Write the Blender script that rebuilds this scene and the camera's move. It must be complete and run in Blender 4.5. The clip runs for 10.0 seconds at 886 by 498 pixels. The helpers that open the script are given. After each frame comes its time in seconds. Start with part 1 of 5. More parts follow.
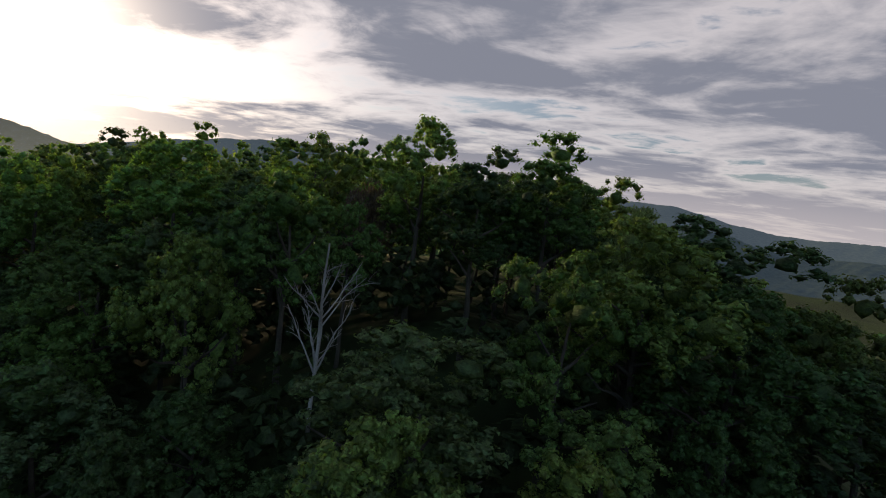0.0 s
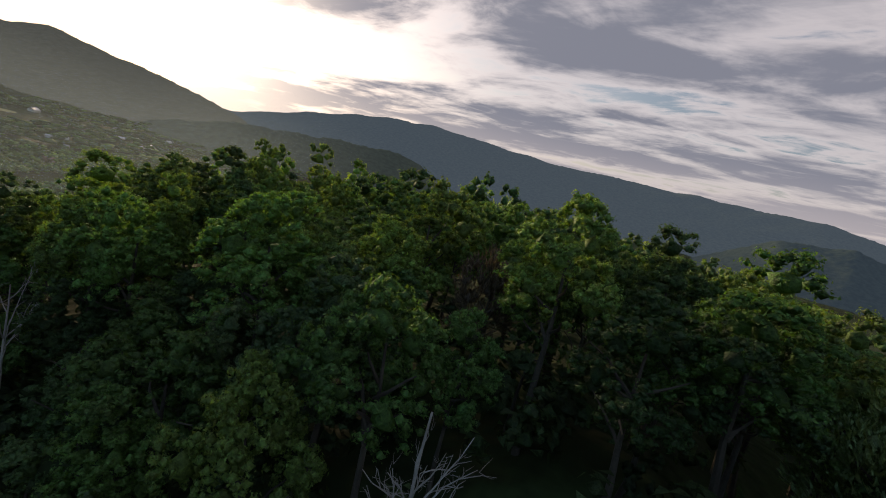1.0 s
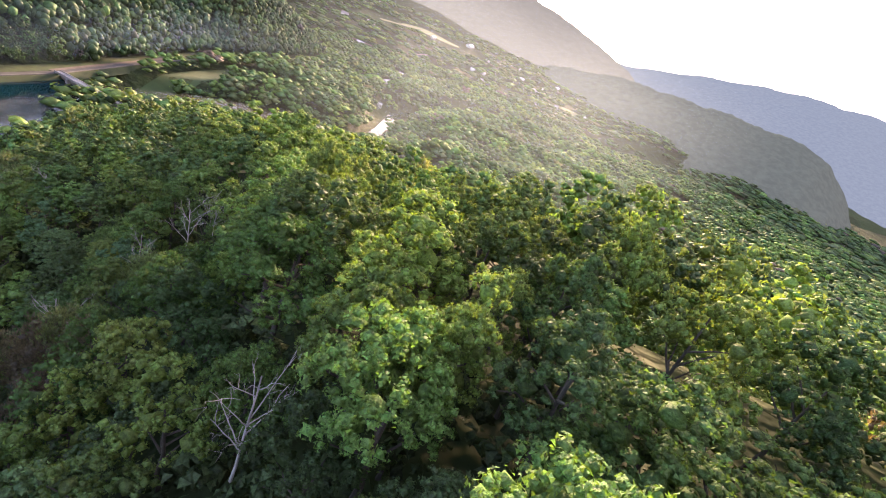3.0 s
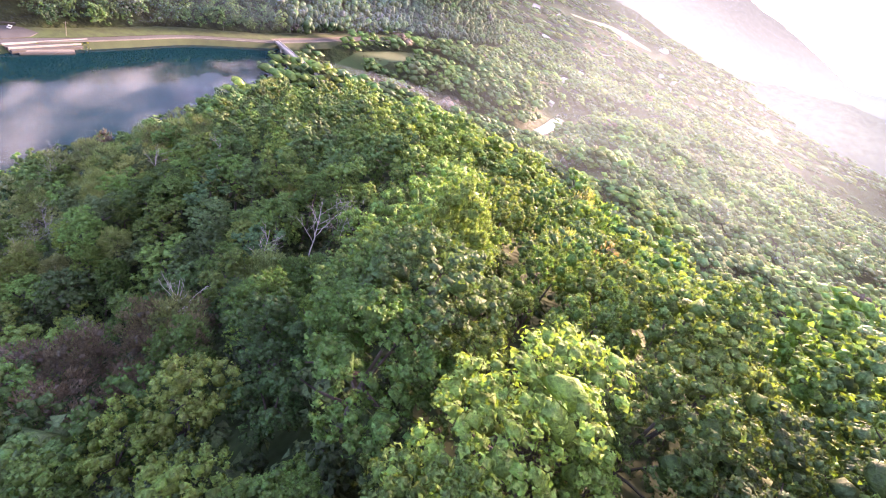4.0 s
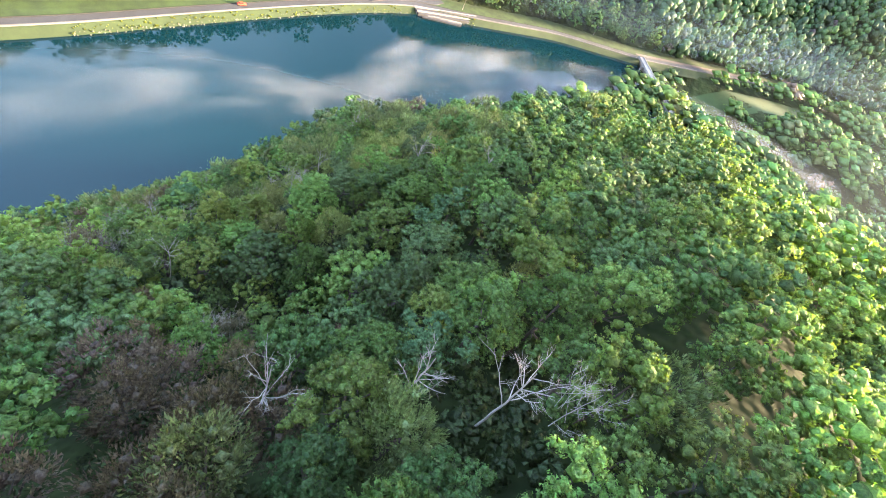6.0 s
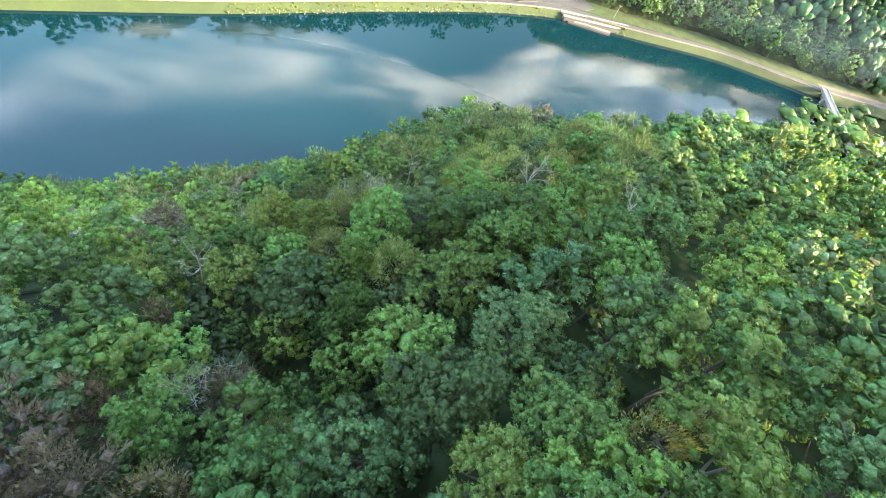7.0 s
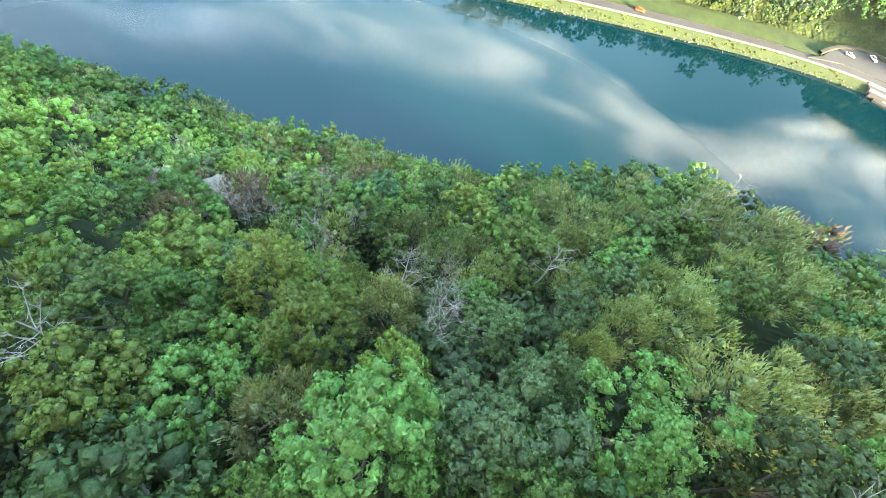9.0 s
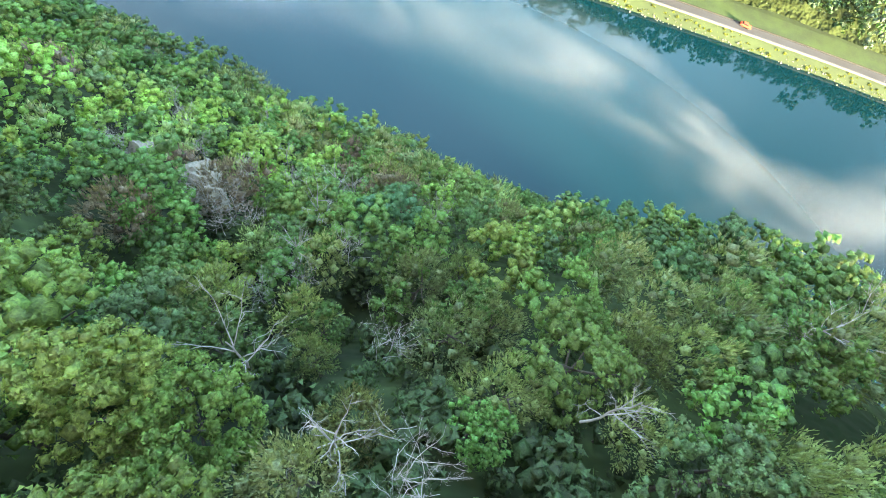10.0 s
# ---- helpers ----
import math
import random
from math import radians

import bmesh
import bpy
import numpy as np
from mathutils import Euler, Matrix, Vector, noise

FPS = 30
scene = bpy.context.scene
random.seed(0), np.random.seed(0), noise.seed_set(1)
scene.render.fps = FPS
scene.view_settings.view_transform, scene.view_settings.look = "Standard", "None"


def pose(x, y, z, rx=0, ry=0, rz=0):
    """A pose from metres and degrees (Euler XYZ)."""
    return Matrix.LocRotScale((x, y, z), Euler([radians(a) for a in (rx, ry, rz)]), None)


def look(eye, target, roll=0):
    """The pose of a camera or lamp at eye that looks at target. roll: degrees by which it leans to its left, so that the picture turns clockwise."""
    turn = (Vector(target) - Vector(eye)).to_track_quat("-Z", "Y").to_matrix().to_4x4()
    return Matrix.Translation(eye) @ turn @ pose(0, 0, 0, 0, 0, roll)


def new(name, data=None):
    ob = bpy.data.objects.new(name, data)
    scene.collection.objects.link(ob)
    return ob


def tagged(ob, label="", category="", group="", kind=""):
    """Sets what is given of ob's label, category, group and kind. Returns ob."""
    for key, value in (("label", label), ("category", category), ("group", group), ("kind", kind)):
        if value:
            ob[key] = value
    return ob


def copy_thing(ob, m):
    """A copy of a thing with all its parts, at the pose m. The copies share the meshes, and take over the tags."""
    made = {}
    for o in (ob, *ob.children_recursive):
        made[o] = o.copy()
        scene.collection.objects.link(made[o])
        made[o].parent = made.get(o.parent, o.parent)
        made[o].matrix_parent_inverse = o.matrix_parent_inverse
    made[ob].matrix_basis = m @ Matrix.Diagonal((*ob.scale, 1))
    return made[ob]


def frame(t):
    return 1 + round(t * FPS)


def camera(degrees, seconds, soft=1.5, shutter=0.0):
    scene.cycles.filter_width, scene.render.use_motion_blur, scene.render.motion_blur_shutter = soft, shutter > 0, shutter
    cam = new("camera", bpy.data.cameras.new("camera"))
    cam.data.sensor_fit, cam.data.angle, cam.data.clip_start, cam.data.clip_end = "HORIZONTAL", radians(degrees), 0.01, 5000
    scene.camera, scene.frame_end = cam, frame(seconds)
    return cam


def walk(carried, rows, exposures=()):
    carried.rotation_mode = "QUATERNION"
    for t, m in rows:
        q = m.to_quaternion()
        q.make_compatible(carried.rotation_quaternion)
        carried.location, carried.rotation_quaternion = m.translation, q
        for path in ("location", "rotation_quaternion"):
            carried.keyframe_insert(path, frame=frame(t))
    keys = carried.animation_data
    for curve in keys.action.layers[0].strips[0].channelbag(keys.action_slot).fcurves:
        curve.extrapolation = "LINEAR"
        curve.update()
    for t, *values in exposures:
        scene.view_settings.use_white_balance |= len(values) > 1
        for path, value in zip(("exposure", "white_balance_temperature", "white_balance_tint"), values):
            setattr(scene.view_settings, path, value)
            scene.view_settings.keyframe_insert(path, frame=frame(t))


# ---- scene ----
cam = camera(85.82, 10.0, soft=1.0)
PATH = [
    (0.0, -16.045, -29.364, 141.835, 85.073, -7.708, -72.163),
    (0.5, -12.989, -27.094, 144.376, 83.837, -10.633, -66.607),
    (1.0, -9.916, -24.464, 146.866, 80.898, -13.048, -58.449),
    (1.5, -7.165, -21.086, 148.753, 77.067, -15.582, -48.873),
    (2.0, -4.650, -17.062, 149.914, 72.773, -18.178, -37.747),
    (2.5, -2.694, -12.676, 150.807, 67.413, -19.708, -25.527),
    (2.7, -2.094, -10.844, 151.089, 65.336, -20.197, -20.663),
    (3.8, 0.110, 0.154, 151.807, 55.597, -22.093, 3.202),
    (4.0, 0.082, 2.781, 151.423, 53.638, -22.325, 8.174),
    (4.5, -0.464, 9.543, 150.064, 49.276, -22.454, 20.016),
    (5.0, -2.001, 16.334, 148.080, 45.271, -22.148, 31.716),
    (5.5, -4.330, 23.115, 145.507, 41.529, -21.357, 42.490),
    (5.7, -5.496, 25.754, 144.298, 40.117, -21.091, 46.721),
    (6.8, -15.030, 39.008, 134.002, 34.972, -16.570, 64.897),
    (7.0, -17.011, 41.197, 132.305, 33.990, -15.969, 68.512),
    (7.5, -21.927, 45.901, 128.009, 32.078, -14.576, 77.003),
    (8.0, -27.428, 49.725, 123.572, 30.655, -13.251, 85.471),
    (8.5, -33.484, 52.848, 119.106, 29.489, -12.102, 92.671),
    (9.0, -39.885, 54.976, 114.348, 27.760, -11.491, 98.305),
    (9.5, -46.228, 56.343, 109.285, 26.301, -11.083, 103.435),
    (10.0, -52.704, 56.945, 103.631, 25.097, -10.799, 108.664),
]
walk(cam, [(t, pose(x, y, z, rx, ry, rz)) for t, x, y, z, rx, ry, rz in PATH],
     [(0.0, 0.62, 7200, 19), (1.0, 0.55, 7300, 21), (2.0, 1.20, 7400, 28), (2.7, 2.50, 7400, 36), (3.8, 3.68, 7000, 54), (4.5, 3.85, 6900, 50), (5.5, 4.05, 6900, 33), (7.0, 4.25, 7100, 11), (10.0, 4.48, 7200, 8)])

# ---- light ----
SUN_AZ, SUN_EL = 30.0, 9.5          # degrees clockwise from +y, above the horizon
sun_way = Vector((math.sin(radians(SUN_AZ)) * math.cos(radians(SUN_EL)), math.cos(radians(SUN_AZ)) * math.cos(radians(SUN_EL)), math.sin(radians(SUN_EL))))
sun = new("sun", bpy.data.lights.new("sun", "SUN"))
sun.data.energy, sun.data.angle, sun.data.color = 5.0, radians(11.0), (1.0, 0.82, 0.50)
sun.matrix_world = look((0, 0, 400), Vector((0, 0, 400)) - sun_way)


def node(tree, kind, at=None, **values):
    n = tree.nodes.new(kind)
    for key, value in values.items():
        if key in n.inputs:
            n.inputs[key].default_value = value
    return n


def math_node(tree, operation, a, b=None, c=None, clamp=False):
    n = tree.nodes.new("ShaderNodeMath")
    n.operation, n.use_clamp = operation, clamp
    for i, v in enumerate((a, b, c)):
        if v is None:
            continue
        if isinstance(v, (int, float)):
            n.inputs[i].default_value = v
        else:
            tree.links.new(v, n.inputs[i])
    return n.outputs[0]


def mix_colour(tree, fac, a, b, blend="MIX"):
    n = tree.nodes.new("ShaderNodeMix")
    n.data_type, n.blend_type = "RGBA", blend
    for socket, v in ((n.inputs[0], fac), (n.inputs[6], a), (n.inputs[7], b)):
        if isinstance(v, (int, float)):
            socket.default_value = v
        elif isinstance(v, tuple):
            socket.default_value = (*v, 1.0) if len(v) == 3 else v
        else:
            tree.links.new(v, socket)
    return n.outputs[2]


def ramp(tree, fac, stops, interpolation="EASE"):
    n = tree.nodes.new("ShaderNodeValToRGB")
    n.color_ramp.interpolation = interpolation
    marks = n.color_ramp.elements
    marks[0].position, marks[-1].position = stops[0][0], stops[-1][0]
    for at, _ in stops[1:-1]:
        marks.new(at)
    for e, (at, colour) in zip(marks, stops):
        e.color = (*colour, 1.0) if isinstance(colour, tuple) else (colour, colour, colour, 1.0)
    tree.links.new(fac, n.inputs[0])
    return n.outputs[0]


def noise_tex(tree, vector, scale, detail=4.0, rough=0.55, distortion=0.0):
    n = tree.nodes.new("ShaderNodeTexNoise")
    n.inputs["Scale"].default_value, n.inputs["Detail"].default_value = scale, detail
    n.inputs["Roughness"].default_value, n.inputs["Distortion"].default_value = rough, distortion
    if vector is not None:
        tree.links.new(vector, n.inputs["Vector"])
    return n.outputs["Fac"]


def build_sky():
    """Broken evening cloud in flat layers, brightest round the low sun."""
    world = bpy.data.worlds.new("sky")
    world.use_nodes = True
    scene.world = world
    t = world.node_tree
    t.nodes.clear()
    out = t.nodes.new("ShaderNodeOutputWorld")
    back = t.nodes.new("ShaderNodeBackground")
    back.inputs["Strength"].default_value = 0.043
    sky = t.nodes.new("ShaderNodeTexSky")
    sky.sky_type, sky.sun_disc = "NISHITA", False
    sky.sun_elevation, sky.sun_rotation = radians(SUN_EL), radians(SUN_AZ)
    coord = t.nodes.new("ShaderNodeTexCoord").outputs["Generated"]
    part_ = t.nodes.new("ShaderNodeSeparateXYZ")
    t.links.new(coord, part_.inputs[0])
    x, y, z = part_.outputs
    up = math_node(t, "MAXIMUM", z, 0.0)
    depth = math_node(t, "ADD", up, 0.085)
    u, v = math_node(t, "DIVIDE", x, depth), math_node(t, "DIVIDE", y, depth)
    flat = t.nodes.new("ShaderNodeCombineXYZ")
    t.links.new(u, flat.inputs[0]), t.links.new(v, flat.inputs[1])
    turn = t.nodes.new("ShaderNodeMapping")
    turn.inputs["Rotation"].default_value = (0, 0, radians(24))
    turn.inputs["Scale"].default_value = (1.0, 0.62, 1.0)
    t.links.new(flat.outputs[0], turn.inputs["Vector"])
    way = turn.outputs[0]
    big = noise_tex(t, way, 0.55, 3.0, 0.5, 0.4)
    mid = noise_tex(t, way, 1.5, 6.0, 0.58, 0.7)
    fine = noise_tex(t, way, 5.0, 6.0, 0.6, 0.4)
    body = math_node(t, "ADD", math_node(t, "MULTIPLY", big, 0.55), math_node(t, "ADD", math_node(t, "MULTIPLY", mid, 0.4), math_node(t, "MULTIPLY", fine, 0.17)))
    cover = ramp(t, body, [(0.44, 0.0), (0.50, 0.75), (0.60, 1.0)])
    thick = ramp(t, body, [(0.47, 0.0), (0.60, 1.0)])
    # nearness to the sun
    dot = t.nodes.new("ShaderNodeVectorMath")
    dot.operation = "DOT_PRODUCT"
    t.links.new(coord, dot.inputs[0])
    dot.inputs[1].default_value = sun_way
    near = math_node(t, "MAXIMUM", dot.outputs["Value"], 0.0)
    glow = math_node(t, "POWER", near, 16.0)
    wide = math_node(t, "POWER", near, 6.0)
    halo = math_node(t, "POWER", near, 90.0)
    # the cloud breaks up over the lake, to the west
    gap = t.nodes.new("ShaderNodeVectorMath")
    gap.operation = "DOT_PRODUCT"
    t.links.new(coord, gap.inputs[0])
    gap.inputs[1].default_value = (-0.83, 0.54, 0.15)
    away = ramp(t, math_node(t, "ADD", math_node(t, "MULTIPLY", gap.outputs["Value"], 0.5), 0.5), [(0.45, 1.0), (0.74, 0.16)])
    # the clear western sky is brighter towards the south-west
    west = t.nodes.new("ShaderNodeVectorMath")
    west.operation = "DOT_PRODUCT"
    t.links.new(coord, west.inputs[0])
    west.inputs[1].default_value = (-0.75, -0.45, 0.48)
    high = mix_colour(t, ramp(t, west.outputs["Value"], [(0.45, 0.0), (0.95, 1.0)]), (0.05, 0.55, 1.2), (3.4, 7.8, 12.6))
    grey = mix_colour(t, thick, (11.0, 11.1, 11.6), (3.2, 3.8, 4.9))
    shine = mix_colour(t, thick, (15.0, 13.7, 12.0), (2.6, 2.4, 2.2))
    lit = mix_colour(t, 1.0, grey, mix_colour(t, glow, (0, 0, 0), shine), "ADD")
    clear = mix_colour(t, 1.0, mix_colour(t, 1.0, sky.outputs[0], (1.2, 1.25, 1.35), "MULTIPLY"), mix_colour(t, glow, mix_colour(t, wide, high, (9.0, 9.0, 9.2)), (11.0, 10.0, 8.8)), "ADD")
    whole = mix_colour(t, math_node(t, "MULTIPLY", cover, away), clear, lit)
    whole = mix_colour(t, 1.0, whole, mix_colour(t, halo, (0, 0, 0), (26.0, 23.0, 18.0)), "ADD")
    # pale band low down
    low = ramp(t, up, [(0.0, 0.75), (0.16, 0.0)])
    whole = mix_colour(t, low, whole, mix_colour(t, glow, (8.6, 8.5, 8.9), (20.0, 18.0, 15.0)))
    t.links.new(whole, back.inputs["Color"])
    t.links.new(back.outputs[0], out.inputs["Surface"])


build_sky()

# ---- lie of the land (metres; lake level is 0) ----
TREE = 12.0                                   # usual height of the wood on the hill


def smooth_min(values, k):
    values = np.stack(np.broadcast_arrays(*values))
    low = values.min(0)
    return low - k * np.log(np.exp(-(values - low) / k).sum(0))


def ease(a, b, x):
    s = np.clip((x - a) / (b - a), 0, 1)
    return s * s * (3 - 2 * s)


def waves(x, y, size, seed):
    """Soft, endless unevenness of about -1 to 1."""
    r = np.random.RandomState(seed)
    total = 0
    for i in range(7):
        a, f, p = r.uniform(0, 6.28), r.uniform(0.6, 1.9) / size * 6.28, r.uniform(0, 6.28)
        total = total + np.sin((x * math.cos(a) + y * math.sin(a)) * f + p)
    return total / 3.2


def slope(x, y, z, x0, y0, east, north):
    """A plane through (x0, y0, z) that rises by so much a metre."""
    return z + east * (x - x0) + north * (y - y0)


def knoll(x, y, rise, x0, y0, wide, deep):
    return rise * np.exp(-(((x - x0) / wide) ** 2) - ((y - y0) / deep) ** 2)


def hill(x, y):
    """Top of the wood on the near ridge: long flanks, a northern knob, a bluff above the lake."""
    south = 146 - 0.6 * (-33 - y)
    flanks = (
        slope(x, y, 152.96, 0, 0, -0.098, 0.151),           # crest
        slope(x, y, 160.2, 0, 10, 0.177, -0.347),           # north flank
        slope(x, y, 84.0, 0, 190, 0.0, -0.90),              # snout above the dam
        slope(x, y, 119.3, -45, 35, 1.11, 0.193),           # west flank
        slope(x, y, 150.0, 5, 10, 0.713, 0.113),            # western shoulder
        slope(x, y, 102.3, -42, 112, 0.455, -0.283),        # knob
        slope(x, y, 121.0, -42, 112, 0.79, -0.90),
        slope(x, y, 105.7, -42, 110, 1.026, -0.305),        # spur to the lake
        slope(x, y, 157.0, 46, 0, -0.523, -0.66),           # east flank
        slope(x, y, 62.0, -95, 65, 1.447, -0.47),           # bluff
        np.where(x < 0, np.maximum(south, 120 + 0.1 * (y + 60)), south),
    )
    h = smooth_min(flanks, 2.5) + 0.8 * waves(x, y, 30, 3)
    h = h + knoll(x, y, -28.0, -67.4, 32.7, 84.2, 45.4)     # the wide western hollow
    h = h + knoll(x, y, 3.5, -45.7, 120, 22.5, 11.1) + knoll(x, y, 9.3, 16.3, 90.3, 17.9, 21.3) + knoll(x, y, 12.2, 38.2, 68.7, 16.9, 20.5)
    h = h + knoll(x, y, -11.2, -30.1, 45, 9.0, 10.1) + knoll(x, y, 11.0, -56.4, 25.4, 10.3, 4.1) + knoll(x, y, 13.6, -89.2, 96, 19.7, 16.8)
    return h + knoll(x, y, -8.3, -63.3, 45.7, 8.0, 24.4) + knoll(x, y, 6.9, 2.8, 27.8, 4.0, 10.9) + knoll(x, y, -2.2, 15, -1, 7, 6) + knoll(x, y, 2.2, 16, -22, 9, 7)


FAR_SHORE = [(-205, -600), (-212, -120), (-219, 60), (-225, 115), (-229.5, 168), (-231, 205), (-229, 243), (-213, 284), (-192, 350), (-152, 421), (-108, 540), (-66, 640), (0, 720), (62, 860), (40, 1050), (-60, 1400), (-200, 2200)]


def along(line, x, y):
    """Signed distance from a line (positive on its left), and the distance run along it."""
    best, side, run, total = np.full(np.shape(x), 1e9), np.zeros(np.shape(x)), np.zeros(np.shape(x)), 0.0
    for (ax, ay), (bx, by) in zip(line, line[1:]):
        dx, dy = bx - ax, by - ay
        length = math.hypot(dx, dy)
        s = np.clip(((x - ax) * dx + (y - ay) * dy) / length**2, 0, 1)
        d = np.hypot(x - ax - s * dx, y - ay - s * dy)
        cross = dx * (y - ay) - dy * (x - ax)
        near = d < best
        best = np.where(near, d, best)
        side = np.where(near, np.where(cross > 0, 1.0, -1.0), side)
        run = np.where(near, total + s * length, run)
        total += length
    return best * side, run


RIVER = [(-105, 440), (-60, 470), (20, 490), (97, 528), (130, 610), (160, 700), (240, 780), (420, 860), (640, 900), (900, 1000), (1500, 1150), (3000, 1300)]


def ridge_line(x, y, bearings, heights, away, deep, roll):
    """A mountain range at a distance; heights: degrees over the ridge's top, by bearing."""
    az, dist = np.degrees(np.arctan2(x, y)), np.hypot(x, y)
    crest = 150 + away * np.tan(np.radians(np.interp(az, bearings, heights))) + roll * waves(x, y, away * 0.09, int(away))
    return crest - (crest + 60) * np.clip(np.abs(dist - away) / deep, 0, 1) ** 1.15


def range_north(x, y):
    return ridge_line(x, y, (-40, -20, 0, 10, 16, 19, 24, 29, 32, 35, 38, 42), (4, 5, 5, 4.2, 4.0, 4.6, 3.6, 2.6, 1.8, 0.9, -1.0, -4.0), 2900, 1300, 4)


def range_middle(x, y):
    return ridge_line(x, y, (20, 27.7, 35, 47.5, 53.4, 56, 58.3, 61), (-4.5, -1.5, 0.1, 0.9, 0.9, 0.2, -1.5, -4.5), 2000, 560, 4)


def range_far(x, y):
    return ridge_line(x, y, (18, 30, 35, 42, 50, 57, 64, 70, 98, 104, 108, 114, 140, 180), (0, 0.9, 1.3, 3.0, 4.6, 5.0, 4.4, 3.9, 3.4, 2.2, 1.5, 1.7, 1.5, 1.0), 4250, 1500, 8)


def range_east(x, y):
    return ridge_line(x, y, (86, 95, 101, 108, 115, 140, 180), (-4, 1.0, 1.5, -0.2, 0.0, 0.4, 0.5), 2700, 800, 5)


def ground_height(x, y):
    x, y = np.asarray(x, float), np.asarray(y, float)
    shore, _ = along(FAR_SHORE, x, y)
    river, _ = along(RIVER, x, y)
    dist = np.hypot(x, y)
    az = np.degrees(np.arctan2(x, y))
    # valley floor, rising slowly away from the river
    floor = -9 + 2.5 * waves(x, y, 160, 5) * ease(150, 500, dist)
    rise = np.maximum(dist - 900, 0) * (0.05 + 0.05 * np.exp(-((az - 12) / 16) ** 2))
    floor = floor + 28 * ease(25, 110, -river) * ease(90, 160, x) * (1 - ease(520, 700, x)) * ease(190, 290, y)     # terrace south of the river
    floor = floor + np.minimum(rise, 120) * ease(-60, 10, az) * (1 - 0.8 * ease(48, 62, az)) + 6 * waves(x, y, 420, 8) * ease(900, 1600, dist)

    far = np.maximum(range_north(x, y), range_middle(x, y))
    far = np.maximum(np.maximum(far, range_far(x, y)), range_east(x, y)) - 30
    other = (200 + 30 * waves(x, y, 500, 12)) * ease(400, 1500, dist) * (1 - ease(-70, -40, az)) + 160 * ease(600, 1800, dist) * ease(118, 135, az)
    h = np.maximum(np.maximum(floor, far), np.where(shore < 0, other, -50))
    # the near ridge
    h = np.maximum(h, hill(x, y) - TREE)
    # hill beyond the far shore: road shelf first, then wood
    back = 3.2 + (0.40 + 0.22 * ease(330, 430, y)) * np.maximum(shore - 22, 0) - 0.30 * np.maximum(shore - 230, 0) + 7 * waves(x, y, 130, 9) * ease(30, 120, shore)
    bank = np.clip(shore * 0.75 - 0.2, -6, 3.2)
    h = np.where(shore > 0, np.where(shore > 5, np.maximum(back, 3.2), bank), h)
    h = np.where((shore > 0) & (y > 900), np.maximum(h, floor + far), h)
    # lake basin and river bed
    dam_side = (x + 152) * 0.57 + (y - 421) * 0.82       # positive below the dam
    lake = (shore <= 0) & (dam_side < 0) & (hill(x, y) - TREE < 60) & (x < 40)
    h = np.where(lake, np.maximum(hill(x, y) - TREE, -7) + np.clip(0.75 * (shore + 4), 0, 3), h)
    h = np.where(lake & (shore > -6), np.minimum(h, -0.6), h)
    bed = np.clip((np.abs(river) - 17) * 0.5, 0, 40) - 18
    return np.where((np.abs(river) < 70) & (dam_side > 2), np.minimum(h, bed), h)


def material(name):
    m = bpy.data.materials.new(name)
    m.use_nodes = True
    t = m.node_tree
    return m, t, t.nodes["Principled BSDF"]


def world_place(t):
    return t.nodes.new("ShaderNodeNewGeometry").outputs["Position"]


def bump(t, height, distance, strength, target):
    n = t.nodes.new("ShaderNodeBump")
    n.inputs["Distance"].default_value, n.inputs["Strength"].default_value = distance, strength
    t.links.new(height, n.inputs["Height"])
    t.links.new(n.outputs[0], target.inputs["Normal"])


def plain(name, colour, rough=0.8, other=None, size=1.0, metal=0.0, relief=0.02):
    """A weathered surface: two colours mixed at two scales, with fine relief."""
    m, t, p = material(name)
    place = world_place(t)
    other = other or tuple(c * 0.65 for c in colour)
    a, b = noise_tex(t, place, 0.35 / size, 5), noise_tex(t, place, 4.0 / size, 6, 0.65)
    t.links.new(mix_colour(t, ramp(t, math_node(t, "ADD", math_node(t, "MULTIPLY", a, 0.6), math_node(t, "MULTIPLY", b, 0.4)), [(0.35, 0.0), (0.65, 1.0)]), colour, other), p.inputs["Base Color"])
    p.inputs["Roughness"].default_value, p.inputs["Metallic"].default_value = rough, metal
    if relief:
        bump(t, b, relief, 0.6, p)
    return m


